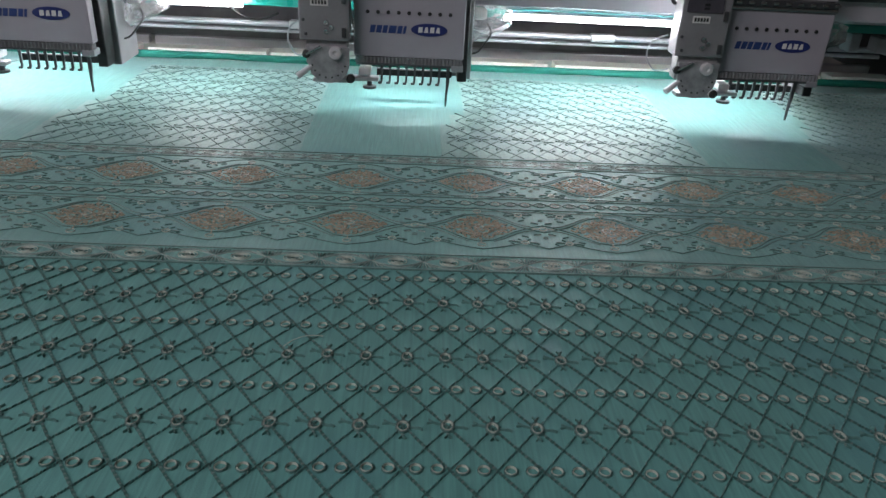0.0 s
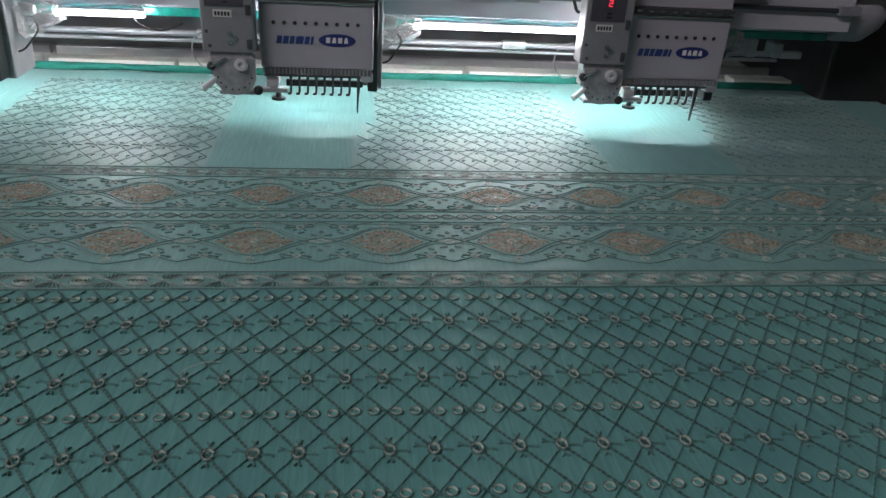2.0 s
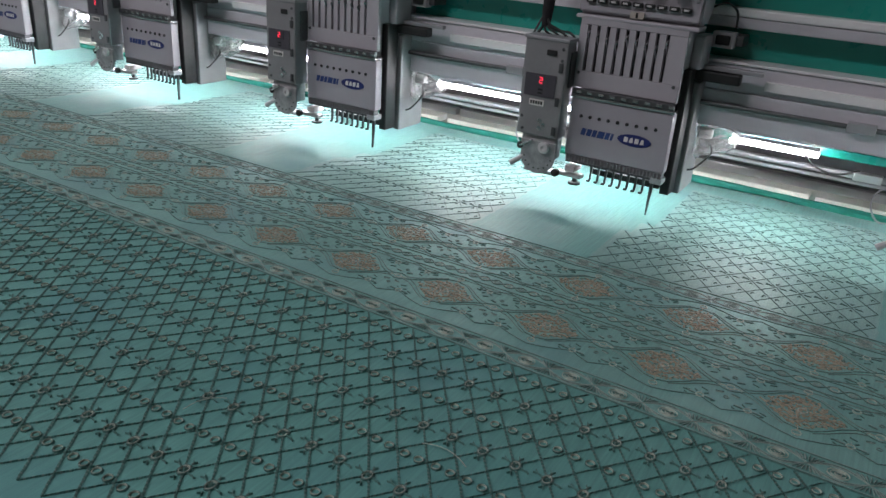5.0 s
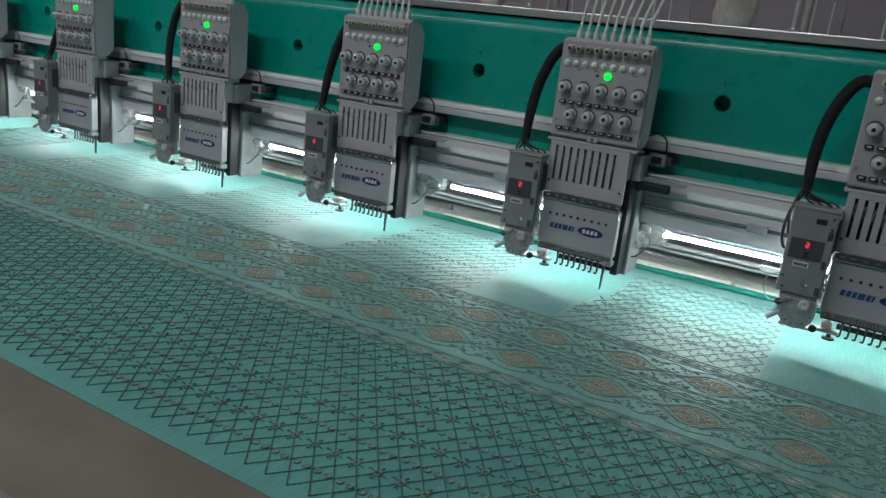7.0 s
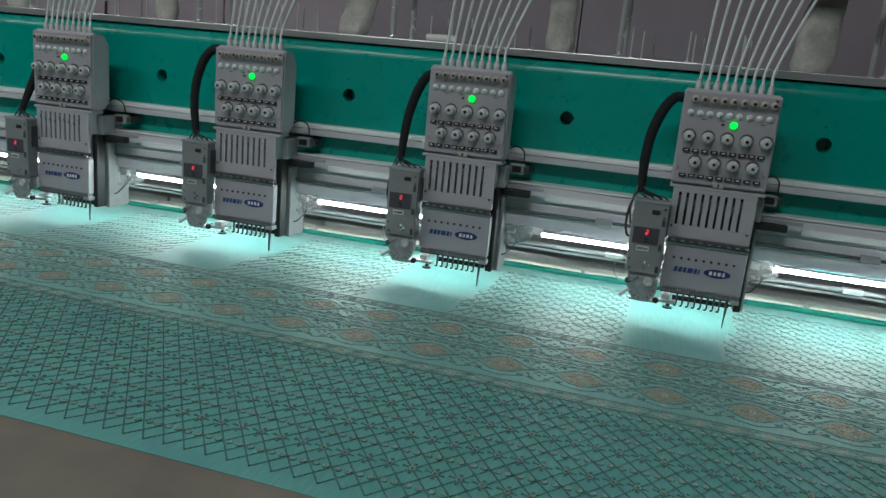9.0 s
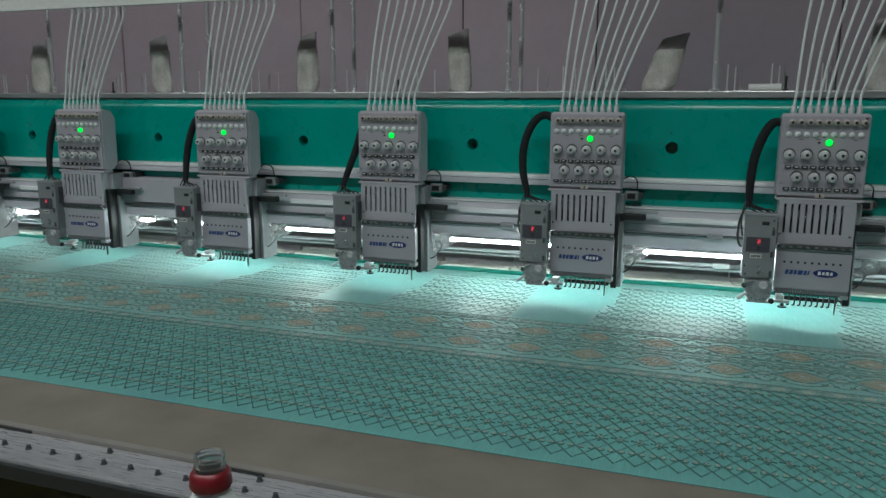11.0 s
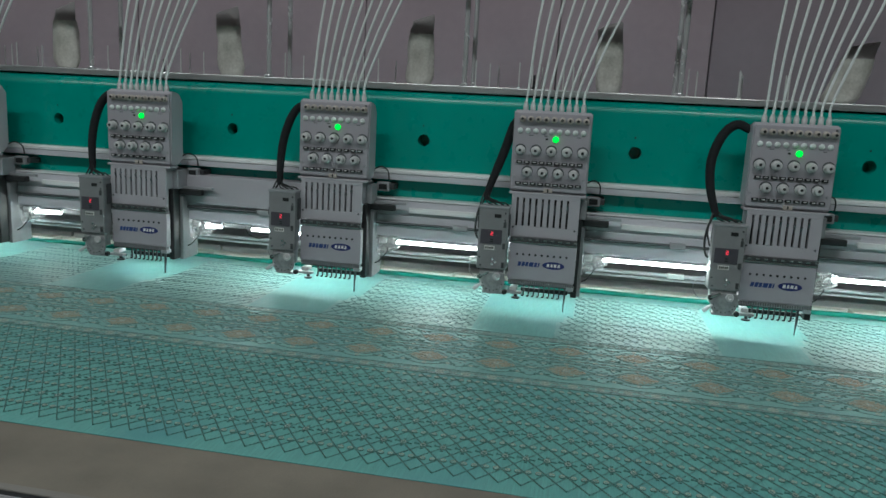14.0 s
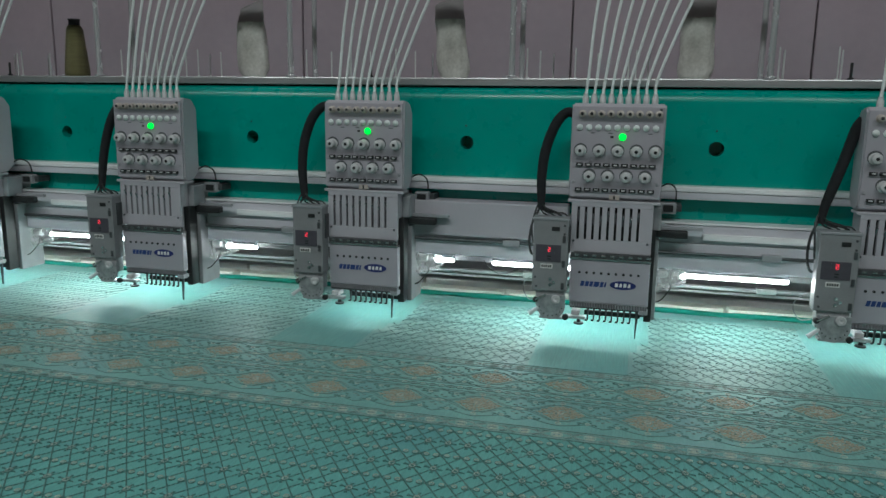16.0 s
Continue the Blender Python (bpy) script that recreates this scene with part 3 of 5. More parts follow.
def lattice_zone(y_lo, y_hi, row0, thick, pale, to):
    """Crossing lines of beaded stitches, little stars on the crossings and pairs of rings between."""
    xs = np.arange(math.ceil((CX0 + 0.04 - S0) / STAR), math.floor((CX1 - 0.03 - S0) / STAR)) * STAR + S0
    half = ROW / 2
    j0, j1 = math.ceil((y_lo - row0) / half), math.floor((y_hi - row0) / half)
    # short pieces from crossing to crossing, so that bare places can be left out
    for j in range(2 * (j0 - 1), 2 * (j1 + 1)):
        ya, yb = row0 + j * half / 2, row0 + (j + 1) * half / 2
        shift = 0.0 if j % 2 == 0 else STAR / 2
        for sgn in (1, -1):
            x0, x1 = xs + shift, xs + shift + sgn * STAR / 2
            a = np.stack([x0, np.full_like(x0, ya)], -1)
            b = np.stack([x1, np.full_like(x1, yb)], -1)
            ta = max(0.0, (y_lo - ya) / (yb - ya))
            tb = min(1.0, (y_hi - ya) / (yb - ya))
            if ta >= tb:
                continue
            aa, bb = a + (b - a) * ta, a + (b - a) * tb
            mid = (aa + bb) / 2
            keep = ~bare(mid[:, 0], mid[:, 1]) & (rs.rand(len(mid)) > 0.004)
            d = (bb - aa) / np.maximum(np.linalg.norm(bb - aa, axis=1, keepdims=True), 1e-9)
            side = np.stack([-d[:, 1], d[:, 0]], -1)
            if pale:
                # satin hatch: one line of the pair is bold, the other a thin chain
                n, lean, w = (17, 0.00075, 0.0005) if sgn < 0 else (12, 0.00028, 0.00045)
                for k in range(n):
                    p = aa + (bb - aa) * (k / n) - side * lean
                    q = aa + (bb - aa) * ((k + (0.5 if sgn < 0 else 0.8)) / n) + side * lean
                    pts = np.stack([p, q], 1)[keep]
                    pts += rs.normal(0, 0.00012, pts.shape)
                    # every third stitch is paler, a highlight put into the thread colour
                    (fine if k % 3 == 2 else to).runs(pts, w, 0.00042)
            else:
                n = 5
                for k in range(n):
                    p, q = aa + (bb - aa) * (k / n), aa + (bb - aa) * ((k + 0.93) / n)
                    pts = np.stack([p, q], 1)[keep]
                    pts += rs.normal(0, 0.00014, pts.shape)
                    to.runs(pts, thick * (1.0 if sgn > 0 else 0.9), 0.0002)
    slim = 1.0 if pale else 0.72
    for j in range(j0, j1 + 1):
        y = row0 + j * half
        if pale and y < y_lo + 0.01:
            continue
        cx = xs + rs.normal(0, 0.0004, len(xs))
        cy = y + rs.normal(0, 0.0005, len(xs))
        keep = ~(bare(cx, cy) | bare(cx + 0.016, cy) | bare(cx - 0.012, cy))
        cx, cy = cx[keep], cy[keep]
        if j % 2 == 0:
            if pale:
                # the eye: a pale ring over a dark one, the cloth showing in the middle
                rings.runs(ring(cx, cy, 0.0033, 0.0043, 14), 0.00055, 0.0006)
                fine.runs(ring(cx, cy, 0.0040, 0.0053, 14), 0.00055, 0.0005)
                to.runs(ring(cx, cy, 0.0046, 0.0060, 14), 0.0004, 0.0003)
            to.runs(dash(cx, cy, 0.0042, -0.0008, 0.0112, -0.0016), 0.00075 * slim, 0.0006 * slim)
            to.runs(dash(cx, cy, 0.0092, -0.0008, 0.0122, -0.0024), 0.0009 * slim, 0.0006 * slim)
            to.runs(dash(cx, cy, -0.0042, 0.0012, -0.0105, 0.0034), 0.0007 * slim, 0.0006 * slim)
            to.runs(dash(cx, cy, -0.0128, 0.0022, -0.0092, 0.0030), 0.0008 * slim, 0.0006 * slim)
            to.runs(dash(cx, cy, -0.0118, 0.0056, -0.0090, 0.0032), 0.0007 * slim, 0.0006 * slim)
            for sy in (-1, 1):
                for sx in (-1, 1):
                    to.runs(dash(cx, cy, 0.0, sy * 0.0086, sx * 0.0019, sy * 0.0112), 0.0008 * slim, 0.0006 * slim)
                fine.runs(dash(cx, cy, -0.0008, sy * 0.0076, 0.0008, sy * 0.0084), 0.0009 * slim, 0.0006)
        else:
            for sx in (-1, 1):
                ox = cx + STAR / 2 + sx * STAR * 0.228
                if pale:
                    rings.runs(ring(ox, cy, 0.0034, 0.0034, 12), 0.00038, 0.0006)
                    to.runs(ring(ox, cy, 0.0041, 0.0041, 12), 0.0003, 0.00025)
                else:
                    to.runs(ring(ox, cy, 0.0021, 0.0023, 8)[:, :6], 0.00045, 0.0004)


lattice_zone(-0.663 - 8 * ROW / 4, -0.462, -0.663, 0.0006, True, lattice)
lattice_zone(-0.171, 0.205, -0.104, 0.00056, False, scroll)

# borders: straight lines and chains of ovals
CHAIN, SMALL = PITCH / 11, PITCH / 16
MED0, OVAL0, RING0 = 0.0675, -0.5095, -0.537


def xrange(step, x0):
    return np.arange(math.ceil((CX0 + 0.06 - x0) / step), math.floor((CX1 - 0.05 - x0) / step) + 1) * step + x0


def line(y, wide=0.0006, to=fine, high=0.0003):
    x = np.linspace(CX0 + 0.03, CX1 - 0.02, 900)
    to.runs(np.stack([x, np.full_like(x, y)], -1)[None], wide, high)


def wave(y, amp, length, x0, wide, to, high=0.0003):
    """Two crossing waves that enclose an eye about each x0."""
    x = np.arange(CX0 + 0.03, CX1 - 0.02, length / 16)
    for s in (1, -1):
        to.runs(np.stack([x, y + s * amp * np.cos(math.pi * (x - x0) / length)], -1)[None], wide, high)


def edge_lit_line(y, wide=0.0006):
    """A dark line with a pale copy on its far side as painted highlight."""
    line(y, wide, scroll, 0.0003)
    line(y + wide * 0.9, wide * 0.7, band, 0.00035)


for y in (-0.1765, -0.2045, -0.2985, -0.3245, -0.4305, -0.4595):
    edge_lit_line(y, 0.0006 if y > -0.4 else 0.0008)

# broad lower border: eyes in double outline, hatched hearts, fans of leaves between
for y, h, to in ((-0.445, 0.0112, rings), (-0.1905, 0.0092, band)):
    big = y < -0.3
    for f, w in ((1.0, 0.0008), (0.78, 0.0007)):
        wave(y, h * f, CHAIN, OVAL0, w, band)
    wave(y, h * 0.89, CHAIN, OVAL0, 0.0006, scroll, 0.00022)
    ex = xrange(CHAIN, OVAL0)
    ey = np.full_like(ex, y)
    for f in (0.62, 0.42, 0.2):
        to.runs(ring(ex, ey, CHAIN * 0.3 * f, h * 0.9 * f, 14), 0.0006, 0.0004)
    for i in range(-3, 4):
        scroll.runs(dash(ex, ey, i * 0.0017 - 0.0006, -0.0022 + abs(i) * 0.0004, i * 0.0017 + 0.0004, 0.0024 - abs(i) * 0.0004), 0.00045, 0.00035)
    fx = ex + CHAIN / 2
    for i in range(-3, 4):
        for s in (-1, 1):
            r0, r1 = 0.0035 + abs(i) * 0.0006, h * 0.98
            # each leaf is doubled, pale beside dark, to paint its lit side
            for to2, off in ((band, 0.0), (scroll, 0.0007)):
                if big or abs(i) < 3:
                    to2.runs(dash(fx, ey, i * 0.0019 + off, s * r0, i * 0.0036 + off, s * r1), 0.00065, 0.0004)

# thin chain between the two rows of medallions
wave(-0.3115, 0.0052, SMALL / 2, RING0, 0.0006, scroll)
# pale copy of the chain painted in as its highlight
wave(-0.3108, 0.0052, SMALL / 2, RING0, 0.0005, band)
rx = xrange(SMALL, RING0)
rings.runs(ring(rx, np.full_like(rx, -0.3115), 0.0040, 0.0040, 12), 0.0006, 0.0005)
rx = rx + SMALL / 2
band.runs(ring(rx, np.full_like(rx, -0.3115), 0.0036, 0.0022, 10), 0.0006, 0.0004)
for y in (-0.2925, -0.3305):
    line(y, 0.00045, fine)


def lens(cx, cy, rx, ry, m=26):
    """A pointed oval."""
    u = np.linspace(-1, 1, m // 2)
    v = (1 - u * u) * (1 - 0.18 * np.abs(u))
    up = np.stack([u * rx, v * ry], -1)
    dn = np.stack([u[::-1] * rx, -v[::-1] * ry], -1)
    return np.stack([cx, cy], -1)[:, None, :] + np.concatenate([up, dn])[None]


def polyline(cx, cy, pts):
    return np.stack([cx, cy], -1)[:, None, :] + np.asarray(pts)[None]


def edge_lit_scroll(cx, cy, pts, wide=0.0006, sy=1):
    """A scroll drawn dark, its lit far edge painted in by a paler copy."""
    p = [(x, sy * y) for x, y in pts]
    scroll.runs(polyline(cx, cy, p), wide * 0.85, 0.00025)
    band.runs(polyline(cx, cy + wide * 0.85, p), wide * 0.8, 0.0003)


med = xrange(MED, MED0)
for yrow in (-0.254, -0.369):
    cy = np.full_like(med, yrow)
    mid = med + MED / 2
    # medallion: small satin stitches that fill a lens, sewn outlines about it
    for i in range(680):
        u, v = rs.uniform(-1, 1), rs.uniform(-1, 1)
        if abs(v) > (1 - u * u) * (1 - 0.18 * abs(u)) * 0.95:
            continue
        jx, jy = rs.normal(0, 0.0006, len(med)), rs.normal(0, 0.0006, len(med))
        tilt = 0.0007 * rs.choice((-1, 1))
        to = scroll if i % 16 == 0 else tan
        to.runs(dash(med + jx + u * 0.036, cy + jy + v * 0.0275, -0.0011, -tilt, 0.0011, tilt), 0.0014, 0.0001 + 0.00015 * (i % 3))
    tan.runs(lens(med, cy, 0.020, 0.0155), 0.0007, 0.0005)
    for i in range(-6, 7):
        for s in (-1, 1):
            u = i / 7
            scroll.runs(ring(med + u * 0.031, cy + s * 0.0255 * (1 - u * u) * 0.86, 0.0005, 0.0006, 6), 0.0005, 0.0004)
    rings.runs(ring(med, cy, 0.0042, 0.0040, 12), 0.0010, 0.0008)
    for s in (-1, 1):
        tan.runs(dash(med, cy, s * 0.006, 0.0002, s * 0.024, -0.0004), 0.0006, 0.0006)
        tan.runs(dash(med, cy, 0, s * 0.029, 0, s * 0.034), 0.0016, 0.0004)
        rings.runs(ring(med, cy + s * 0.0375, 0.0040, 0.0034, 12), 0.0006, 0.0005)
        # outlines that run out at the tips and meet between the medallions
        for sx in (-1, 1):
            edge_lit_scroll(med, cy, [(0, 0.0305), (sx * 0.012, 0.0275), (sx * 0.023, 0.0185), (sx * 0.033, 0.0085), (sx * 0.042, 0.0025), (sx * 0.050, -0.0015), (sx * 0.0565, -0.0055), (sx * 0.0625, -0.0072)], 0.0004, s)
            fine.runs(polyline(med, cy, [(sx * 0.012, s * 0.0305), (sx * 0.024, s * 0.022), (sx * 0.035, s * 0.0125), (sx * 0.044, s * 0.0065), (sx * 0.0535, s * 0.0035)]), 0.0006, 0.0003)
            # zigzag from ring to ring round the field
            edge_lit_scroll(med, cy, [(0, 0.0465), (sx * 0.010, 0.0440), (sx * 0.022, 0.0400), (sx * 0.034, 0.0345), (sx * 0.0415, 0.0315), (sx * 0.050, 0.0365), (sx * 0.0625, 0.0425)], 0.00045, s)
            ox = mid + sx * 0.021
            oy = cy + s * 0.0305
            rings.runs(ring(ox, oy, 0.0036, 0.0031, 12), 0.0006, 0.0005)
            for ax in (-1, 1):
                scroll.runs(dash(ox, oy, ax * 0.0044, ax * 0.0003 * s, ax * 0.0125, ax * 0.0014 * s), 0.0009, 0.0005)
                # pale copy behind each dark arm is its painted lit edge
                band.runs(dash(ox, oy, ax * 0.0044, ax * 0.0003 * s + 0.0011, ax * 0.0118, ax * 0.0014 * s + 0.0011), 0.0006, 0.0004)
                scroll.runs(dash(ox, oy, ax * 0.0030, s * -0.0048, ax * 0.0062, s * -0.0072), 0.0008, 0.0005)
                scroll.runs(dash(ox, oy, ax * 0.0105, s * 0.0042, ax * 0.0138, s * 0.0018), 0.0007, 0.0005)
            band.runs(dash(ox, oy, 0, s * -0.0040, 0, s * -0.0075), 0.0008, 0.0005)
            # little leaves beside the middle ring
            scroll.runs(dash(mid, cy, sx * 0.0035, s * 0.0115, sx * 0.0105, s * 0.0135), 0.0010, 0.0005)
            # the leaf's lit edge, painted with the pale thread
            band.runs(dash(mid, cy, sx * 0.0035, s * 0.0128, sx * 0.0100, s * 0.0147), 0.0006, 0.0004)
            scroll.runs(dash(mid, cy, sx * 0.0225, s * 0.0165, sx * 0.0165, s * 0.0190), 0.0009, 0.0005)
            scroll.runs(dash(med, cy, sx * 0.0260, s * 0.0290, sx * 0.0320, s * 0.0268), 0.0009, 0.0005)
        fine.runs(ring(mid, cy + s * 0.0195, 0.0024, 0.0020, 8), 0.0006, 0.0004)
    rings.runs(ring(mid, cy, 0.0040, 0.0036, 12), 0.0006, 0.0005)
    for s in (-1, 1):
        rings.runs(dash(mid, cy, s * 0.0045, 0, s * 0.011, 0), 0.0007, 0.0004)

scroll.build("scroll_stitching", M_SCROLL, "grey-green stitched scrolls and leaves")
band.build("band_stitching", M_BAND, "silver-grey stitched scrolls and painted lit edges of threads")
fine.build("fine_stitching", M_FINE, "thin grey stitching and painted highlights of the lattice threads")
lattice.build("lattice_stitching", M_THREAD, "grey lattice stitching")
rings.build("ring_stitching", M_RING, "pale stitched rings and outlines")
tan.build("medallion_stitching", M_TAN, "tan stitched medallions")


# loose ends of thread that lie on the cloth
LOOSE = [(-0.586, -0.582, 0.9), (-1.11, -0.69, 1.5), (-0.93, -0.61, 0.3), (-1.72, -0.55, 2.0), (-2.45, -0.66, 1.1)]
for i, (lx, ly, turn) in enumerate(LOOSE):
    pts = []
    for k in range(7):
        a = turn - 0.16 * k
        pts.append((lx, ly, TABLE + 0.0012 + 0.0014 * math.sin(k * math.pi / 6)))
        lx, ly = lx + 0.0052 * math.cos(a) * (1 + 0.2 * (i % 3)), ly + 0.0052 * math.sin(a) * (1 + 0.2 * (i % 3))
    tagged(part("loose_thread", hose(bmesh.new(), pts, 0.00035, 5, 4), M_RING, None, smooth=True), "pale loose thread end lying on the cloth", "thread", "loose threads")


# ---------------------------------------------------------------- embroidery head
def build_head():
    """One head with its case at x = 0; needles stand at y = 0.035."""
    head = thing("embroidery_unit", (0, 0.03, 0.93), "grey-white nine-needle embroidery unit with white tension knobs", "sewing machine", "row of embroidery heads")
    ny = 0.036
    # arm behind the case
    arm = bmesh.new()
    prism(arm, [(0.061, 0.996), (0.1355, 1.006), (0.1355, 1.13), (0.061, 1.13)], "x", -0.055, 0.056)
    part("arm", arm, M_CAST, head)
    part("side_plate", B(0.0665, 0.0795, 0.062, 0.135, 0.902, 1.065, bevel=0.003), M_BOX, head, "bare grey side plate")
    part("side_gap", B(0.0585, 0.072, 0.031, 0.0615, 0.906, 1.085, bevel=0.002), M_BLACK, head, "black strip down the side")
    part("needle_lamp", B(-0.078, 0.056, 0.0495, 0.0565, 0.9575, 0.961, bevel=0.0006), M_NEEDLE, head, "small white lamp strip over the needles")
    # lower face cover
    part("face_cover", B(-0.085, 0.065, 0.0092, 0.0275, 0.942, 1.0262, bevel=0.0022), M_FACE, head, "glossy white lower cover")
    part("case_back", B(-0.08, 0.058, 0.028, 0.045, 0.952, 1.135, bevel=0.002), M_CAST, head)
    part("cover_top", B(-0.086, 0.066, 0.0065, 0.028, 1.0268, 1.0315, bevel=0.001), M_STEEL, head)
    part("thread_strip", B(-0.084, 0.064, 0.004, 0.0105, 1.0322, 1.0405, bevel=0.001), M_DARKSTEEL, head)
    for i in range(9):
        x = -0.077 + 0.0168 * i
        part("strip_eye", B(x, x + 0.008, 0.0025, 0.0045, 1.0345, 1.0385, bevel=0.0006), M_STEEL, head)
        part("cover_screw", lathe(bmesh.new(), (-0.0665 + 0.01381 * i, 0.0093, 1.0015), [(0.0026, 0.0), (0.0026, 0.0012), (0.0015, 0.0014), (0, 0.0006)], seg=10), M_BLACK, head)
    skirt = bmesh.new()
    edge = [(-0.083 + 0.00248 * i, 0.0078 if i % 2 else 0.0098) for i in range(60)]
    prism(skirt, edge + [(edge[-1][0], 0.022), (edge[0][0], 0.022)], "z", 0.9335, 0.9415)
    part("pleated_skirt", skirt, M_SKIRT, head, "dark pleated strip under the cover")
    part("skirt_rail", B(-0.082, 0.063, 0.0085, 0.02, 0.9300, 0.9332, bevel=0.001), M_DARKSTEEL, head)
    part("corner_bracket", B(0.048, 0.065, 0.008, 0.03, 0.925, 0.934, bevel=0.002), M_CAST, head)
    # lettering stands as plain blocks
    for i, w in enumerate((0.0066, 0.0068, 0.006, 0.0098, 0.006, 0.0032)):
        x = -0.064 + (0, 0.0086, 0.0172, 0.0252, 0.037, 0.0448)[i]
        bm = bmesh.new()
        prism(bm, [(x, 0.9745), (x + w, 0.9745), (x + w + 0.002, 0.9845), (x + 0.002, 0.9845)], "y", 0.0086, 0.0094)
        part("logo_block", bm, M_BLUE, head)
    emblem = part("logo_oval", oval(bmesh.new(), 0.0165, 0.9805, 0.0245, 0.0085, 0.0084, 0.0094), M_NAVY, head, "dark blue oval emblem")
    for i in range(4):
        x = 0.0015 + 0.0079 * i
        bm = bmesh.new()
        prism(bm, [(x, 0.977), (x + 0.0058, 0.977), (x + 0.0062 - 0.0012 * (i % 2), 0.9842), (x + 0.0006 + 0.0012 * (i % 2), 0.9842)], "y", 0.0078, 0.0083)
        part("emblem_block", bm, M_LABEL, emblem)
    # slotted plate, with the slots open over a dark box
    slots = [(-0.0735 + 0.0139 * i) for i in range(9)]
    sw, z0, z1 = 0.0024, 1.065, 1.1285
    edges = [-0.087] + [v for s in slots for v in (s - sw, s + sw)] + [0.064]
    for i in range(0, len(edges), 2):
        part("slat", B(edges[i], edges[i + 1], 0.012, 0.020, z0 + 0.0002, z1 - 0.0002), M_PAINT, head)
    part("upper_plate", B(-0.087, 0.064, 0.012, 0.020, z1, 1.1405, bevel=0.001), M_PAINT, head)
    part("lower_plate", B(-0.087, 0.064, 0.012, 0.020, 1.041, z0, bevel=0.001), M_PAINT, head)
    part("side_wall", B(-0.087, -0.081, 0.0203, 0.06, 1.041, 1.1405), M_PAINT, head)
    part("side_wall", B(0.058, 0.064, 0.0203, 0.06, 1.0855, 1.1405), M_PAINT, head)
    part("slot_back", B(-0.08, 0.057, 0.0225, 0.0275, 1.045, 1.137), M_BLACK, head)
    for i, s in enumerate(slots):
        hose_z = 1.118 - 0.003 * ((i * 5) % 4)
        part("take_up_lever", hose(bmesh.new(), [(s, 0.022, hose_z - 0.02), (s - 0.0005, 0.012, hose_z - 0.006), (s + 0.0005, 0.0085, hose_z), (s, 0.016, hose_z + 0.003)], 0.0013, 6, 4), M_STEEL, head, smooth=True)
    part("plate_screw", lathe(bmesh.new(), (0.0565, 0.012, 1.062), [(0.0025, 0), (0.0025, 0.0012), (0, 0.0012)], seg=8), M_DARKSTEEL, head)
    part("plate_screw", lathe(bmesh.new(), (-0.081, 0.012, 1.062), [(0.0025, 0), (0.0025, 0.0012), (0, 0.0012)], seg=8), M_DARKSTEEL, head)
    # tension box
    bm = bmesh.new()
    prism(bm, [(0.022, 1.142), (0.05, 1.142), (0.074, 1.16), (0.074, 1.298), (0.058, 1.318), (0.026, 1.322), (0.018, 1.314), (0.016, 1.150)], "x", -0.0945, 0.0755)
    bmesh.ops.bevel(bm, geom=bm.edges[:], offset=0.003, segments=2, affect="EDGES")
    part("tension_box", bm, M_PAINT, head, "white tension box")
    part("tension_face", B(-0.0925, 0.0735, 0.0135, 0.0175, 1.147, 1.3165, bevel=0.0018), M_FACE, head)
    part("box_ledge", B(-0.095, 0.076, 0.011, 0.05, 1.1365, 1.1418, bevel=0.002), M_PAINT, head)
    fy = 0.0133

    def knob(x, z, r, name, mat, long=1.0, hole=0.33):
        o = part(name, lathe(bmesh.new(), (x, fy, z), [(r * 1.18, 0), (r * 1.18, 0.002), (r * 0.75, 0.003), (r * 0.78, 0.006 * long), (r * 1.0, 0.0085 * long), (r * 1.02, 0.013 * long), (r * 0.82, 0.017 * long), (r * 0.42, 0.0185 * long), (r * 0.36, 0.0175 * long), (0, 0.0172 * long)], seg=16), mat, head, smooth=True)
        part("pin", lathe(bmesh.new(), (x, fy - 0.0168 * long, z), [(r * hole, 0), (r * hole, 0.0014), (0, 0.0016)], seg=10), M_BLACK, o)
        return o
    for i in range(5):
        x = -0.0755 + 0.0339 * i
        part("washer", lathe(bmesh.new(), (x, fy, 1.2358), [(0.0125, 0), (0.0125, 0.0016), (0.0095, 0.0022), (0, 0.0022)], seg=16), M_DARKSTEEL, head)
        knob(x, 1.2345, 0.0094, "tension_knob", M_KNOB)
    for i in range(4):
        x = -0.0575 + 0.034 * i
        part("washer", lathe(bmesh.new(), (x, fy, 1.1885), [(0.0125, 0), (0.0125, 0.0016), (0.0095, 0.0022), (0, 0.0022)], seg=16), M_DARKSTEEL, head)
        knob(x, 1.187, 0.0094, "tension_knob", M_KNOB)
    for i in range(9):
        knob(-0.0745 + 0.0172 * i, 1.3025, 0.0062, "pretension_knob", M_BEIGE, 0.7, 0.5)
        part("thread_disc", lathe(bmesh.new(), (-0.079 + 0.0172 * i, fy, 1.2775), [(0.006, 0), (0.006, 0.002), (0.0045, 0.0035), (0.0016, 0.0042), (0.0016, 0.006), (0, 0.0062)], seg=12), M_TUBE, head, smooth=True)
        for z in (1.2085, 1.1615):
            x = -0.0825 + 0.0165 * i
            part("guide_eye", B(x, x + 0.0128, 0.0085, 0.0132, z - 0.0032, z + 0.0032, bevel=0.001), M_BLACK, head)
            part("eye_pin", B(x + 0.0032, x + 0.0096, 0.0068, 0.0084, z - 0.0012, z + 0.0014, bevel=0.0005), M_KNOB, head)
        part("tube_socket", lathe(bmesh.new(), (-0.072 + 0.0158 * i, 0.035, 1.320), [(0.0058, 0), (0.0058, 0.012), (0.0042, 0.0145), (0.0042, 0.019)], (0, 0, 1), 10), M_KNOB, head, smooth=True)
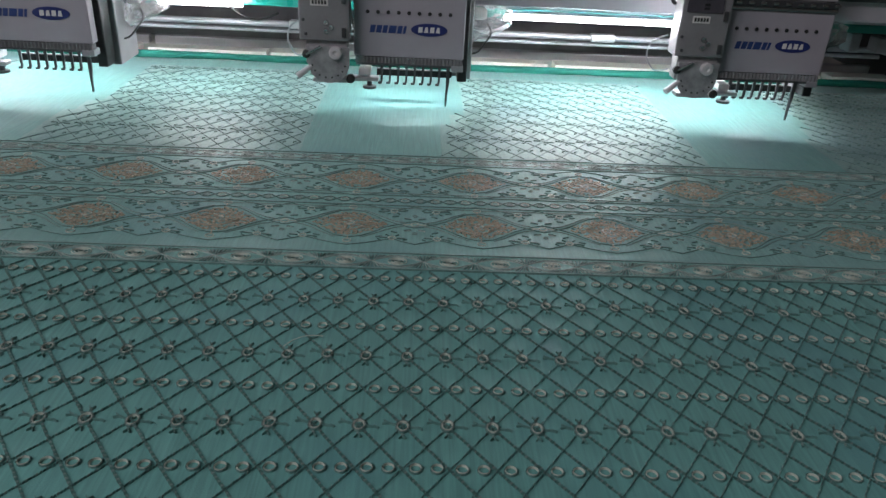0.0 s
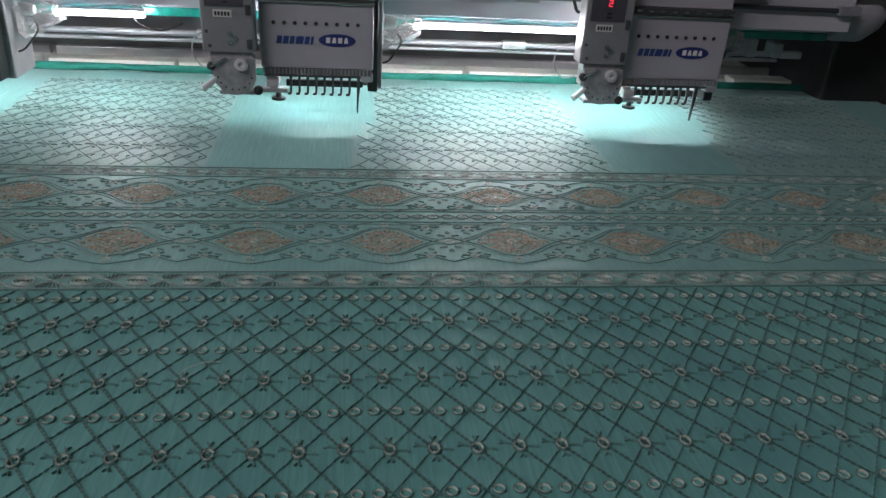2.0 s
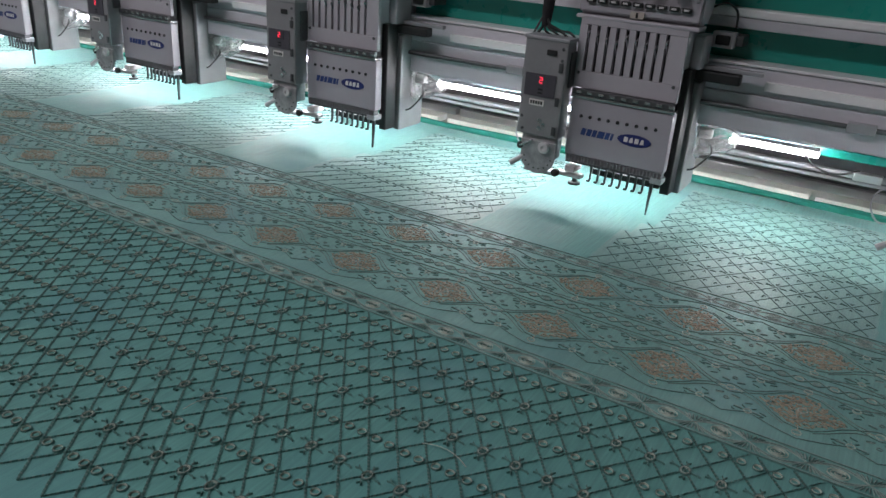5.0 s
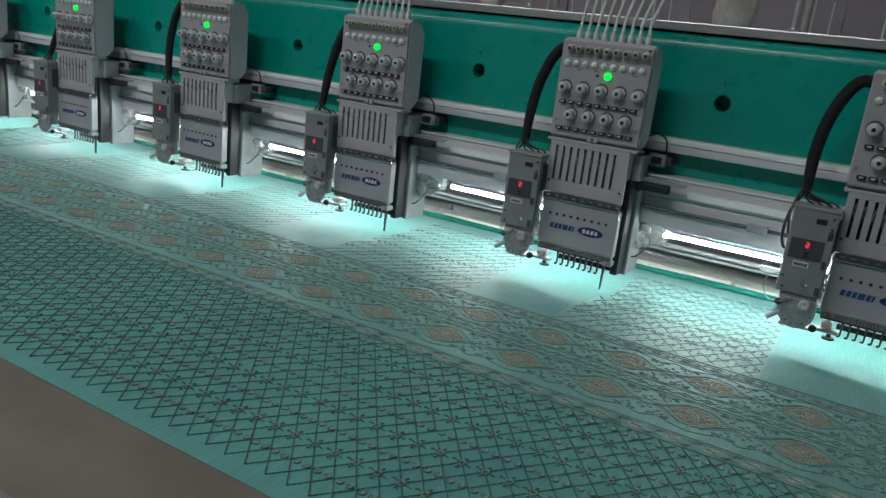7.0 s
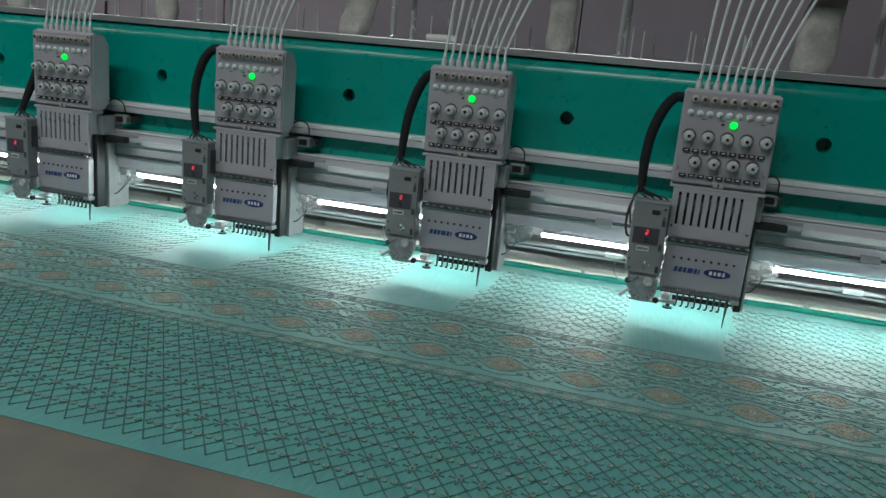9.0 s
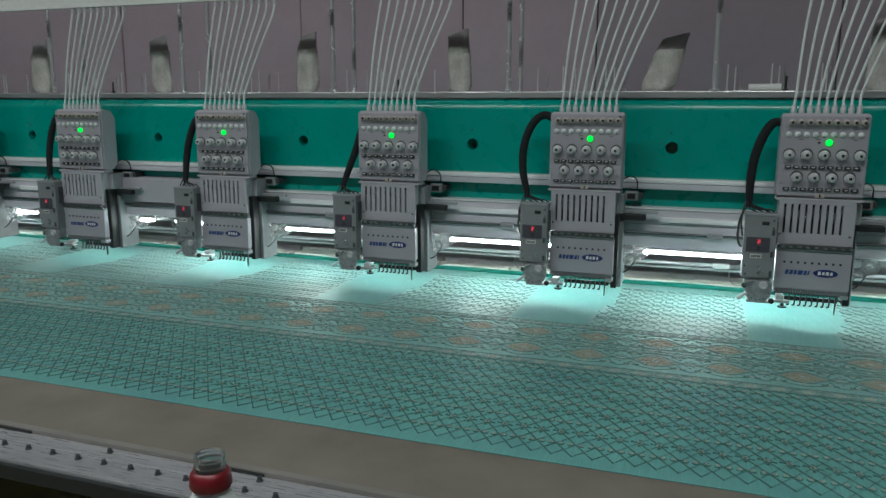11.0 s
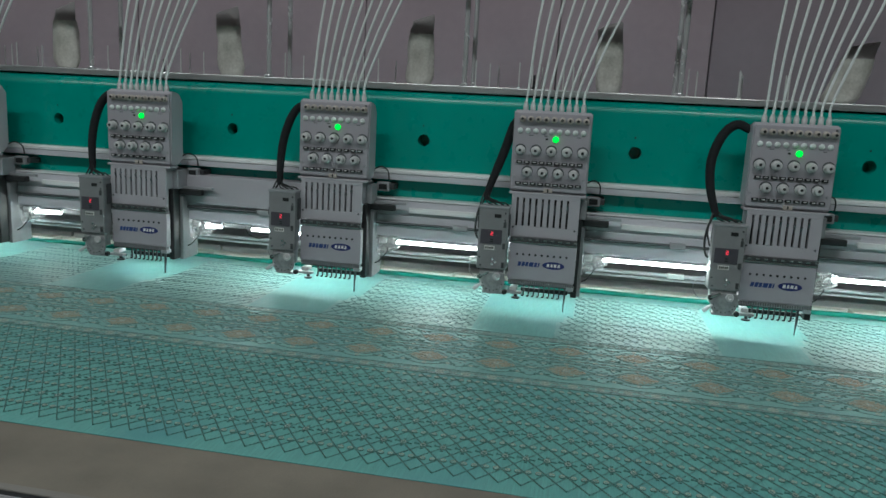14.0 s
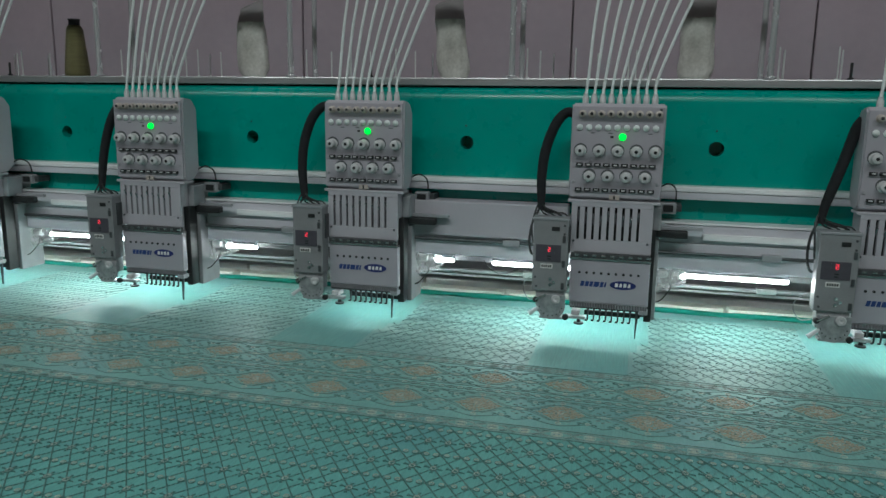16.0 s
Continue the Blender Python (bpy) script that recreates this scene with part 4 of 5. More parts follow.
    part("signal_led", lathe(bmesh.new(), (0.0, fy, 1.2608), [(0.0066, 0), (0.0066, 0.002), (0.0052, 0.0054), (0.0026, 0.0072), (0, 0.0076)], seg=16), M_DOT, head, "lit green signal lamp", smooth=True)
    part("led_mark", B(-0.022, -0.0165, 0.0128, 0.0134, 1.2585, 1.2625), M_BLACK, head)
    for x in (-0.058, -0.026, 0.045):
        part("face_mark", B(x, x + 0.008, 0.0129, 0.0134, 1.2665, 1.2682), M_DARKSTEEL, head)
    part("number_plate", B(-0.0185, 0.0005, 0.0105, 0.0132, 1.1435, 1.1525), M_BEIGE, head, "small pale number plate")
    part("number_mark", B(-0.0105, -0.0075, 0.0097, 0.0103, 1.1445, 1.1515), M_BLACK, head)
    for x in (-0.087, 0.067):
        part("face_screw", lathe(bmesh.new(), (x, 0.0134, 1.175), [(0.0035, 0), (0.003, 0.0015), (0, 0.0018)], seg=8), M_CAST, head)
    part("face_screw", lathe(bmesh.new(), (0.066, 0.0134, 1.311), [(0.003, 0), (0.0025, 0.0012), (0, 0.0014)], seg=8), M_DARKSTEEL, head)
    # control box on the other side
    cb = part("control_box", B(-0.1545, -0.0885, -0.018, 0.014, 0.966, 1.107, bevel=0.0025), M_BOX, head, "grey control box with a red display")
    part("lid", B(-0.156, -0.087, -0.0195, 0.0155, 1.1035, 1.1085, bevel=0.001), M_CAST, cb)
    part("display_panel", B(-0.1485, -0.1005, -0.0195, -0.0182, 1.024, 1.0565, bevel=0.0005), M_PANEL, cb)
    part("display_window", B(-0.1325, -0.1135, -0.0203, -0.0197, 1.0405, 1.0535), M_PANEL, cb)
    for a, b, c, d in ((-0.1255, -0.1205, 1.0508, 1.0519), (-0.1255, -0.1205, 1.0471, 1.0482), (-0.1216, -0.1205, 1.0483, 1.0507), (-0.1255, -0.1244, 1.0446, 1.0470), (-0.1255, -0.1205, 1.0434, 1.0445)):
        part("digit_bar", B(a, b, -0.0209, -0.0204, c, d), M_DIGIT, cb)
    for z in (1.028, 1.033):
        part("panel_button", B(-0.1265, -0.1195, -0.0203, -0.0197, z, z + 0.0028), M_BLACK, cb)
    part("label_plate", B(-0.1385, -0.1155, -0.0192, -0.0183, 1.0105, 1.0195), M_LABEL, cb, "small white type label")
    for i in range(5):
        part("label_bar", B(-0.1365 + 0.004 * i, -0.1338 + 0.004 * i, -0.0197, -0.0193, 1.0125, 1.0175), M_BLACK, cb)
    part("socket", B(-0.1195, -0.1045, -0.0195, -0.0182, 1.0835, 1.0915, bevel=0.0008), M_BLACK, cb)
    for x, z in ((-0.119, 0.9895), (-0.1125, 0.984), (-0.119, 0.9785)):
        part("box_screw", lathe(bmesh.new(), (x, -0.018, z), [(0.0036, 0), (0.0032, 0.0018), (0.0016, 0.0018), (0, 0.001)], seg=10), M_STEEL, cb)
    for x, z in ((-0.1485, 0.992), (-0.0955, 1.094), (-0.0955, 1.078), (-0.1455, 0.974)):
        part("box_screw", lathe(bmesh.new(), (x, -0.018, z), [(0.0024, 0), (0.002, 0.0012), (0, 0.0013)], seg=8), M_DARKSTEEL, cb)
    for z in (0.971, 1.014, 1.062):
        part("latch", B(-0.0985, -0.0925, -0.0205, -0.0182, z, z + 0.013, bevel=0.001), M_DARKSTEEL, cb)
    part("box_bracket", B(-0.0883, -0.0862, -0.005, 0.05, 1.04, 1.09), M_DARKSTEEL, cb)
    # cord device below the box
    dev = part("cord_device", B(-0.147, -0.092, -0.012, 0.012, 0.9335, 0.9655, bevel=0.002), M_DEVICE, head, "cord-guide device with a graduated half disc")
    bm = bmesh.new()
    arc = [(-0.1165 + 0.0275 * math.cos(math.pi + math.pi * i / 16), 0.937 + 0.0275 * math.sin(math.pi + math.pi * i / 16)) for i in range(17)]
    prism(bm, arc + [(-0.0895, 0.958), (-0.1455, 0.958)], "y", -0.0165, -0.0125)
    part("half_disc", bm, M_DEVICE, dev)
    for i in range(8):
        a = math.pi + math.pi * (i + 0.5) / 8
        part("scale_dot", lathe(bmesh.new(), (-0.1165 + 0.022 * math.cos(a), -0.0166, 0.937 + 0.020 * math.sin(a)), [(0.0013, 0), (0.0013, 0.0008), (0, 0.0008)], seg=6), M_BLACK, dev)
    part("wheel", lathe(bmesh.new(), (-0.107, -0.0166, 0.951), [(0.0085, 0), (0.0088, 0.004), (0.0075, 0.006), (0.0035, 0.0062), (0.0025, 0.004), (0, 0.004)], seg=16), M_KNOB, dev, "white plastic wheel", smooth=True)
    part("pivot", lathe(bmesh.new(), (-0.146, -0.0125, 0.9475), [(0.0055, 0), (0.0055, 0.005), (0.003, 0.007), (0, 0.007)], seg=12), M_BLACK, dev, smooth=True)
    part("lever", rod(bmesh.new(), (-0.1395, -0.014, 0.932), (-0.158, -0.02, 0.918), 0.0032, 8, 0.0045), M_KNOB, dev, "short pale lever", smooth=True)
    part("link", rod(bmesh.new(), (-0.146, -0.0185, 0.9475), (-0.126, -0.0185, 0.9585), 0.002, 6), M_STEEL, dev)
    part("device_foot", B(-0.139, -0.089, -0.010, 0.012, 0.9085, 0.9145, bevel=0.002), M_DEVICE, dev)
    for x in (-0.131, -0.117):
        part("device_bolt", lathe(bmesh.new(), (x, -0.0126, 0.9185), [(0.0042, 0), (0.004, 0.0035), (0.002, 0.0036), (0, 0.0025)], seg=10), M_DARKSTEEL, dev)
    part("joint", lathe(bmesh.new(), (-0.088, -0.006, 0.915), [(0.006, 0), (0.006, 0.006), (0.003, 0.008), (0, 0.008)], seg=12), M_BLACK, dev, smooth=True)
    part("swing_arm", B(-0.09, -0.05, -0.004, 0.012, 0.9105, 0.9165, bevel=0.002), M_ALU, dev)
    part("arm_plate", B(-0.078, -0.062, 0.0, 0.03, 0.9175, 0.927, bevel=0.002), M_KNOB, dev)
    part("bobbin_foot", lathe(bmesh.new(), (-0.0635, 0.01, 0.8975), [(0.0035, 0), (0.0095, 0.001), (0.0095, 0.004), (0.004, 0.005), (0.003, 0.013)], (0, 0, 1), 14), M_DARKSTEEL, dev, smooth=True)
    # presser feet
    part("foot_bar", B(-0.056, 0.052, ny + 0.017, ny + 0.024, 0.9055, 0.9150, bevel=0.001), M_BLACK, head)
    for i in range(8):
        x = -0.048 + 0.0116 * i
        bm = bmesh.new()
        prism(bm, [(x - 0.0022, 0.928), (x + 0.0022, 0.928), (x + 0.0017, 0.913), (x + 0.0012, 0.9025), (x - 0.0002, 0.8985), (x - 0.005, 0.8985), (x - 0.005, 0.9012), (x - 0.0016, 0.9018), (x - 0.0014, 0.913)], "y", ny - 0.003, ny)
        part("idle_foot", bm, M_DARKSTEEL, head)
        part("needle_clamp", B(x - 0.0028, x + 0.0028, ny - 0.004, ny + 0.0035, 0.9285, 0.9335, bevel=0.0008), M_STEEL, head)
    part("end_screw", rod(bmesh.new(), (0.0515, ny + 0.0205, 0.911), (0.062, ny + 0.0205, 0.911), 0.0028, 8), M_DARKSTEEL, head)
    bm = bmesh.new()
    x = 0.0455
    prism(bm, [(x - 0.0028, 0.951), (x + 0.0028, 0.951), (x + 0.0024, 0.905), (x + 0.0004, 0.886), (x - 0.0004, 0.8695), (x - 0.0016, 0.8695), (x - 0.0020, 0.886), (x - 0.0022, 0.905)], "y", ny - 0.004, ny)
    part("working_foot", bm, M_DARKSTEEL, head, "moving presser foot with its needle")
    # sensor bar, cable, hose and tubes
    part("sensor_bar", B(0.0655, 0.131, 0.056, 0.074, 1.069, 1.083, bevel=0.002), M_BLACK, head)
    part("sensor_rod", B(0.0655, 0.158, 0.062, 0.072, 1.0845, 1.0905, bevel=0.001), M_CAST, head)
    part("side_block", B(0.0645, 0.080, 0.04, 0.085, 1.085, 1.13, bevel=0.003), M_CAST, head)
    wb = part("wire_box", B(0.077, 0.108, 0.086, 0.105, 1.112, 1.134, bevel=0.003), M_CAST, head, "small open metal bracket")
    part("bracket_hole", B(0.083, 0.102, 0.0845, 0.0858, 1.1165, 1.1295, bevel=0.002), M_BLACK, wb)
    part("wire", hose(bmesh.new(), [(0.074, 0.07, 1.165), (0.09, 0.075, 1.172), (0.104, 0.085, 1.162), (0.106, 0.09, 1.14)], 0.0016, 6, 5), M_BLACK, head, smooth=True)
    for i in range(4):
        part("cable", hose(bmesh.new(), [(-0.148, 0.026, 1.122), (-0.144 + 0.008 * i, 0.02, 1.114), (-0.138 + 0.012 * i, 0.012, 1.111 + 0.001 * i), (-0.128 + 0.012 * i, 0.012, 1.107)], 0.0017, 6, 4), M_BLACK, head, smooth=True)
    part("side_cable", hose(bmesh.new(), [(-0.15, 0.03, 1.12), (-0.1625, 0.02, 1.09), (-0.166, 0.012, 1.055), (-0.1615, 0.008, 1.035), (-0.156, 0.008, 1.03)], 0.0024, 6, 6), M_BLACK, head, smooth=True)
    part("loop_wire", hose(bmesh.new(), [(-0.152, 0.03, 0.985), (-0.172, 0.03, 0.975), (-0.177, 0.03, 0.955), (-0.165, 0.025, 0.937), (-0.147, 0.02, 0.94)], 0.0012, 6, 6), M_CAST, head, smooth=True)
    for i in range(9):
        x0, x1 = -0.072 + 0.0158 * i, -0.046 + 0.0233 * i
        part("thread_tube", hose(bmesh.new(), [(x0, 0.035, 1.337), (x0 + 0.003, 0.038, 1.37), ((x0 + x1) / 2 - 0.004, 0.05, 1.47), (x1 - 0.006, 0.064, 1.57), (x1, 0.07, 1.61)], 0.0028, 7, 6), M_TUBE, head, smooth=True)
    # clear lamp holder at the lamp's inner end
    bm = B(0.0805, 0.136, 0.094, 0.130, 0.957, 1.006, bevel=0.004)
    bmesh.ops.subdivide_edges(bm, edges=bm.edges[:], cuts=4, use_grid_fill=True)
    bmesh.ops.triangulate(bm, faces=bm.faces[:])
    for v in bm.verts:
        q = v.co
        amp = 0.0075 * (1 - 0.6 * (q.x - 0.0805) / 0.0555)
        v.co = q + amp * Vector((noise.noise(q * 90), noise.noise(q * 90 + Vector((7, 0, 0))), 1.6 * noise.noise(q * 110 + Vector((0, 9, 0)))))
        v.co.z += (0.988 - v.co.z) * 0.55 * max(0.0, (q.x - 0.10) / 0.036)
    hold = part("lamp_holder", bm, M_WRAP, head, "crinkled clear wrap round the lamp's end")
    part("lamp_socket", lathe(bmesh.new(), (0.0825, 0.112, 0.988), [(0.0085, 0), (0.0085, 0.014), (0.0065, 0.018)], (1, 0, 0), 12), M_KNOB, hold, smooth=True)
    part("lamp_wire", hose(bmesh.new(), [(0.103, 0.10, 0.975), (0.108, 0.09, 0.965), (0.1, 0.085, 0.952), (0.09, 0.08, 0.94), (0.081, 0.08, 0.936)], 0.0014, 6, 5), M_BLACK, hold, smooth=True)
    return head


heads = [build_head()]
for k in range(1, HEADS):
    heads.append(copy_thing(heads[0], pose(-PITCH * k, 0.03, 0.93)))

# each cable sleeve hangs in a bow of its own
SLACK = [(-0.092, 0.058, 1.303), (-0.116, 0.058, 1.309), (-0.140, 0.055, 1.285), (-0.157, 0.05, 1.235), (-0.158, 0.04, 1.18), (-0.150, 0.03, 1.135), (-0.146, 0.026, 1.116)]
TAUT = [(-0.090, 0.058, 1.300), (-0.101, 0.056, 1.290), (-0.112, 0.053, 1.262), (-0.124, 0.048, 1.222), (-0.135, 0.04, 1.18), (-0.144, 0.032, 1.14), (-0.146, 0.026, 1.116)]
BOW = {4: 0.6, 5: 0.5, 6: 1.25, 7: -0.2, 8: 0.65, 9: 0.95}
for k, head in enumerate(heads):
    BASES[head.name] = Vector((0, 0.03, 0.93))
    f = BOW.get(k + 1, 0.6)
    pts = [tuple(a + (b - a) * f for a, b in zip(p, q)) for p, q in zip(TAUT, SLACK)]
    part("cable_sleeve", hose(bmesh.new(), pts, [0.0088, 0.0098, 0.0102, 0.0100, 0.0096, 0.008, 0.006], 10, 6), M_SLEEVE, head, "thick black cable sleeve", smooth=True)
    part("thin_wire", hose(bmesh.new(), [(-0.147, 0.03, 1.133), (-0.137, 0.018, 1.122), (-0.118, 0.008, 1.117), (-0.104, 0.004, 1.110)], 0.0017, 6, 5), M_BLACK, head, smooth=True)
    part("thin_wire", hose(bmesh.new(), [(-0.148, 0.032, 1.14), (-0.157, 0.02, 1.115), (-0.1585 - 0.004 * f, 0.005, 1.085), (-0.1565, 0.0, 1.055)], 0.0018, 6, 5), M_BLACK, head, smooth=True)

# ---------------------------------------------------------------- tube lamps between the heads
spans = {k: ((0.128, 0.41),) for k in range(2, HEADS)}
spans[3] = ((0.128, 0.245),)
spans[5] = ((0.16, 0.41),)
spans[8] = ((0.128, 0.325),)
spans[9] = ((0.118, 0.158), (0.245, 0.41))
spans[10] = ((0.118, 0.19),)
for k, parts in spans.items():
    hx = -PITCH * (k - 1)
    lamp = thing("tube_lamp", (hx + 0.25, 0.112, 0.988), "lit white tube lamp between two heads", "lamp", "tube lamps")
    for a, b in parts:
        # the lit half looks forward and down, its back is a metal housing
        arc = [-math.radians(72) + math.pi * (i / 12 - 0.5) for i in range(13)]
        front = [(0.112 - 0.0062 * math.cos(q), 0.988 + 0.0062 * math.sin(q)) for q in arc]
        rear = [(0.1126 + 0.0066 * math.cos(q) * 1.0, 0.9886 - 0.0066 * math.sin(q)) for q in arc]
        part("tube", prism(bmesh.new(), front, "x", hx + a, hx + b), M_LED, lamp, "glowing white tube")
        part("tube_housing", prism(bmesh.new(), rear, "x", hx + a, hx + b), M_PLATE, lamp, "grey metal back of the tube")
        part("batten", B(hx + a - 0.004, hx + b, 0.1135, 0.1364, 0.9958, 0.9995, bevel=0.001), M_PLATE, lamp)
        part("tube_clip", B(hx + b - 0.012, hx + b - 0.006, 0.1095, 0.1134, 0.9955, 0.9995, bevel=0.001), M_ALU, lamp)
    if k in (9, 3):
        part("loose_wire", hose(bmesh.new(), [(hx + 0.30, 0.10, 0.978), (hx + 0.27, 0.095, 0.968), (hx + 0.24, 0.10, 0.975), (hx + 0.225, 0.11, 0.99)], 0.0016, 6, 6), M_BLACK, lamp, smooth=True)

# ---------------------------------------------------------------- thread stand above the beam
bar = thing("tube_bar", (-3.0, 0.07, 1.63), "white bar that holds the upper ends of the thread tubes", "bar")
part("bar_body", B(X0, X1, 0.062, 0.078, 1.615, 1.648, bevel=0.002), M_LABEL, bar)
for k in range(HEADS):
    hx = -PITCH * k
    for i in range(9):
        part("bar_socket", lathe(bmesh.new(), (hx - 0.046 + 0.0233 * i, 0.07, 1.601), [(0.0055, 0), (0.0055, 0.014)], (0, 0, 1), 8), M_KNOB, bar)

TOP = 1.371
for k in range(1, HEADS):
    px = -PITCH * k + 0.265
    for py in (0.158, 0.29):
        post = bmesh.new()
        lathe(post, (px, py, TOP), [(0.012, 0), (0.012, 0.004), (0.0065, 0.006), (0.0065, 0.5)], (0, 0, 1), 12)
        tagged(part("stand_pole", post, M_CHROME, None, smooth=True), "polished chrome pole of the thread stand", "pole", "stand poles")

rng = random.Random(12)
pin_bm = bmesh.new()
lathe(pin_bm, (0, 0, 0), [(0.005, 0), (0.005, 0.003), (0.0016, 0.004), (0.0016, 0.062), (0.0008, 0.064), (0, 0.064)], (0, 0, 1), 8)
pin_me = bpy.data.meshes.new("thread_pin")
pin_bm.to_mesh(pin_me)
pin_bm.free()
pin_me.materials.append(M_PIN)
dark_bm = bmesh.new()
lathe(dark_bm, (0, 0, 0), [(0.006, 0), (0.006, 0.006), (0.0028, 0.008), (0.0028, 0.036), (0, 0.036)], (0, 0, 1), 8)
dark_me = bpy.data.meshes.new("spool_stub")
dark_bm.to_mesh(dark_me)
dark_bm.free()
dark_me.materials.append(M_BLACK)
for k in range(HEADS):
    for i in range(9):
        x = -PITCH * k - 0.21 + 0.105 * (i % 3) + 0.018 * (i // 3) + rng.uniform(-0.006, 0.006)
        if x > X1 - 0.02:
            continue
        o = new("thread_pin", pin_me)
        o.location = (x, 0.20 + 0.085 * (i // 3), TOP)
        tagged(o, "thin upright steel thread pin on the board", "thread pin", "thread pins")
    if k % 2 == 0:
        o = new("spool_stub", dark_me)
        o.location = (-PITCH * k - 0.075, 0.24, TOP)
        tagged(o, "short black spool stub on the thread board", "stub", "spool stubs")


def bagged_cone(x, tilt, wide, high, seed):
    """A thread cone inside a crumpled milky bag with a dark loose top."""
    o = thing("bagged_cone", (x, 0.25, TOP), "thread cone in a crumpled milky plastic bag", "thread cone", "bagged cones")
    rg = random.Random(seed)

    def sack(z0, z1, r0, r1, rough, seg=26, rows=16, flat=0.62, slant=0.0):
        bm = bmesh.new()
        rings = []
        for j in range(rows + 1):
            t = j / rows
            r = r0 + (r1 - r0) * t
            if z0 < 0.01 and t < 0.2:
                r *= 0.72 + 0.28 * math.sin(t / 0.2 * math.pi / 2)
            ringv = []
            for i in range(seg):
                a = 2 * math.pi * i / seg
                z = z0 + (z1 - z0) * t * (1 + slant * math.cos(a - 0.4))
                crease = abs(noise.noise((math.cos(a) * 3.2 + seed, math.sin(a) * 3.2, z * 30)))
                n = 1 + rough * noise.noise((math.cos(a) * 1.2 + seed, math.sin(a) * 1.2, z * 14)) - rough * 0.6 * crease
                ringv.append(bm.verts.new((x + tilt * z + r * n * math.cos(a), 0.25 + flat * r * n * math.sin(a), TOP + max(z, 0.0005))))
            rings.append(ringv)
        for a, b in zip(rings, rings[1:]):
            for i in range(seg):
                bm.faces.new((a[i], a[(i + 1) % seg], b[(i + 1) % seg], b[i]))
        bm.faces.new(rings[0])
        bm.faces.new(rings[-1])
        return bm
    part("bag", sack(0.0, high * 0.76, wide * 0.52, wide * 0.47, 0.2), M_BAG, o, smooth=True)
    part("bag_top", sack(high * 0.764, high, wide * 0.46, wide * rg.uniform(0.36, 0.46), 0.25, flat=0.3, slant=0.28), M_FLAP, o, "loose smoky top of the bag", smooth=True)
    part("cone_foot", lathe(bmesh.new(), (x, 0.25, TOP), [(wide * 0.36, 0), (wide * 0.36, 0.0004)], (0, 0, 1), 14), M_BLACK, o)
    return o


cone_list = [(-0.375, 0.0, 0.075, 0.16), (-0.87, 0.02, 0.07, 0.165), (-1.36, 0.1, 0.08, 0.17), (-1.875, 0.03, 0.066, 0.165), (-2.375, 0.3, 0.08, 0.135), (-2.895, -0.05, 0.066, 0.16),
             (-3.37, 0.05, 0.07, 0.165), (-3.88, -0.1, 0.072, 0.17), (-4.375, -0.02, 0.072, 0.17), (-5.35, 0.05, 0.07, 0.16)]
for i, (x, tilt, wide, high) in enumerate(cone_list):
    bagged_cone(x, tilt, wide, high, 3.7 * i + 1)

cone = thing("thread_cone", (-4.875, 0.25, TOP), "olive-gold thread cone with a dark tip, unwrapped", "thread cone")
part("winding", lathe(bmesh.new(), (-4.875, 0.25, TOP), [(0.026, 0), (0.029, 0.004), (0.0305, 0.012), (0.020, 0.118), (0.0165, 0.126), (0.014, 0.128)], (0, 0, 1), 24), M_GOLD, cone, smooth=True)
part("cone_tip", lathe(bmesh.new(), (-4.875, 0.25, TOP), [(0.0135, 0.1285), (0.013, 0.139), (0.0145, 0.140), (0.0145, 0.1435), (0.009, 0.144)], (0, 0, 1), 20), M_BLACK, cone, smooth=True)

rolled = thing("paper_roll", (-2.1, 0.18, TOP), "small rolled white paper sheet on the thread board", "paper roll")
part("roll", lathe(bmesh.new(), (-2.16, 0.175, TOP + 0.0085), [(0.008, 0), (0.0085, 0.07), (0.0068, 0.07), (0.0065, 0.002), (0, 0.002)], (1, 0.05, 0), 14), M_LABEL, rolled, smooth=True)

# ---------------------------------------------------------------- bottle in front of the bed
BX, BY, BZ = -2.557, -1.355, 1.092
stool = thing("stool", (BX, BY, 0), "plain dark side stand in front of the machine", "stand")
part("seat", B(BX - 0.13, BX + 0.13, BY - 0.13, BY + 0.13, 0.84, 0.865, bevel=0.004), M_DARKSTEEL, stool)
for sx in (-1, 1):
    for sy in (-1, 1):
        part("leg", B(BX + sx * 0.11 - 0.012, BX + sx * 0.11 + 0.012, BY + sy * 0.11 - 0.012, BY + sy * 0.11 + 0.012, 0.0, 0.84), M_DARKSTEEL, stool)
bottle = thing("bottle", (BX, BY, 0.865), "open clear plastic bottle with a red neck band", "bottle")
hgt = BZ - 0.865
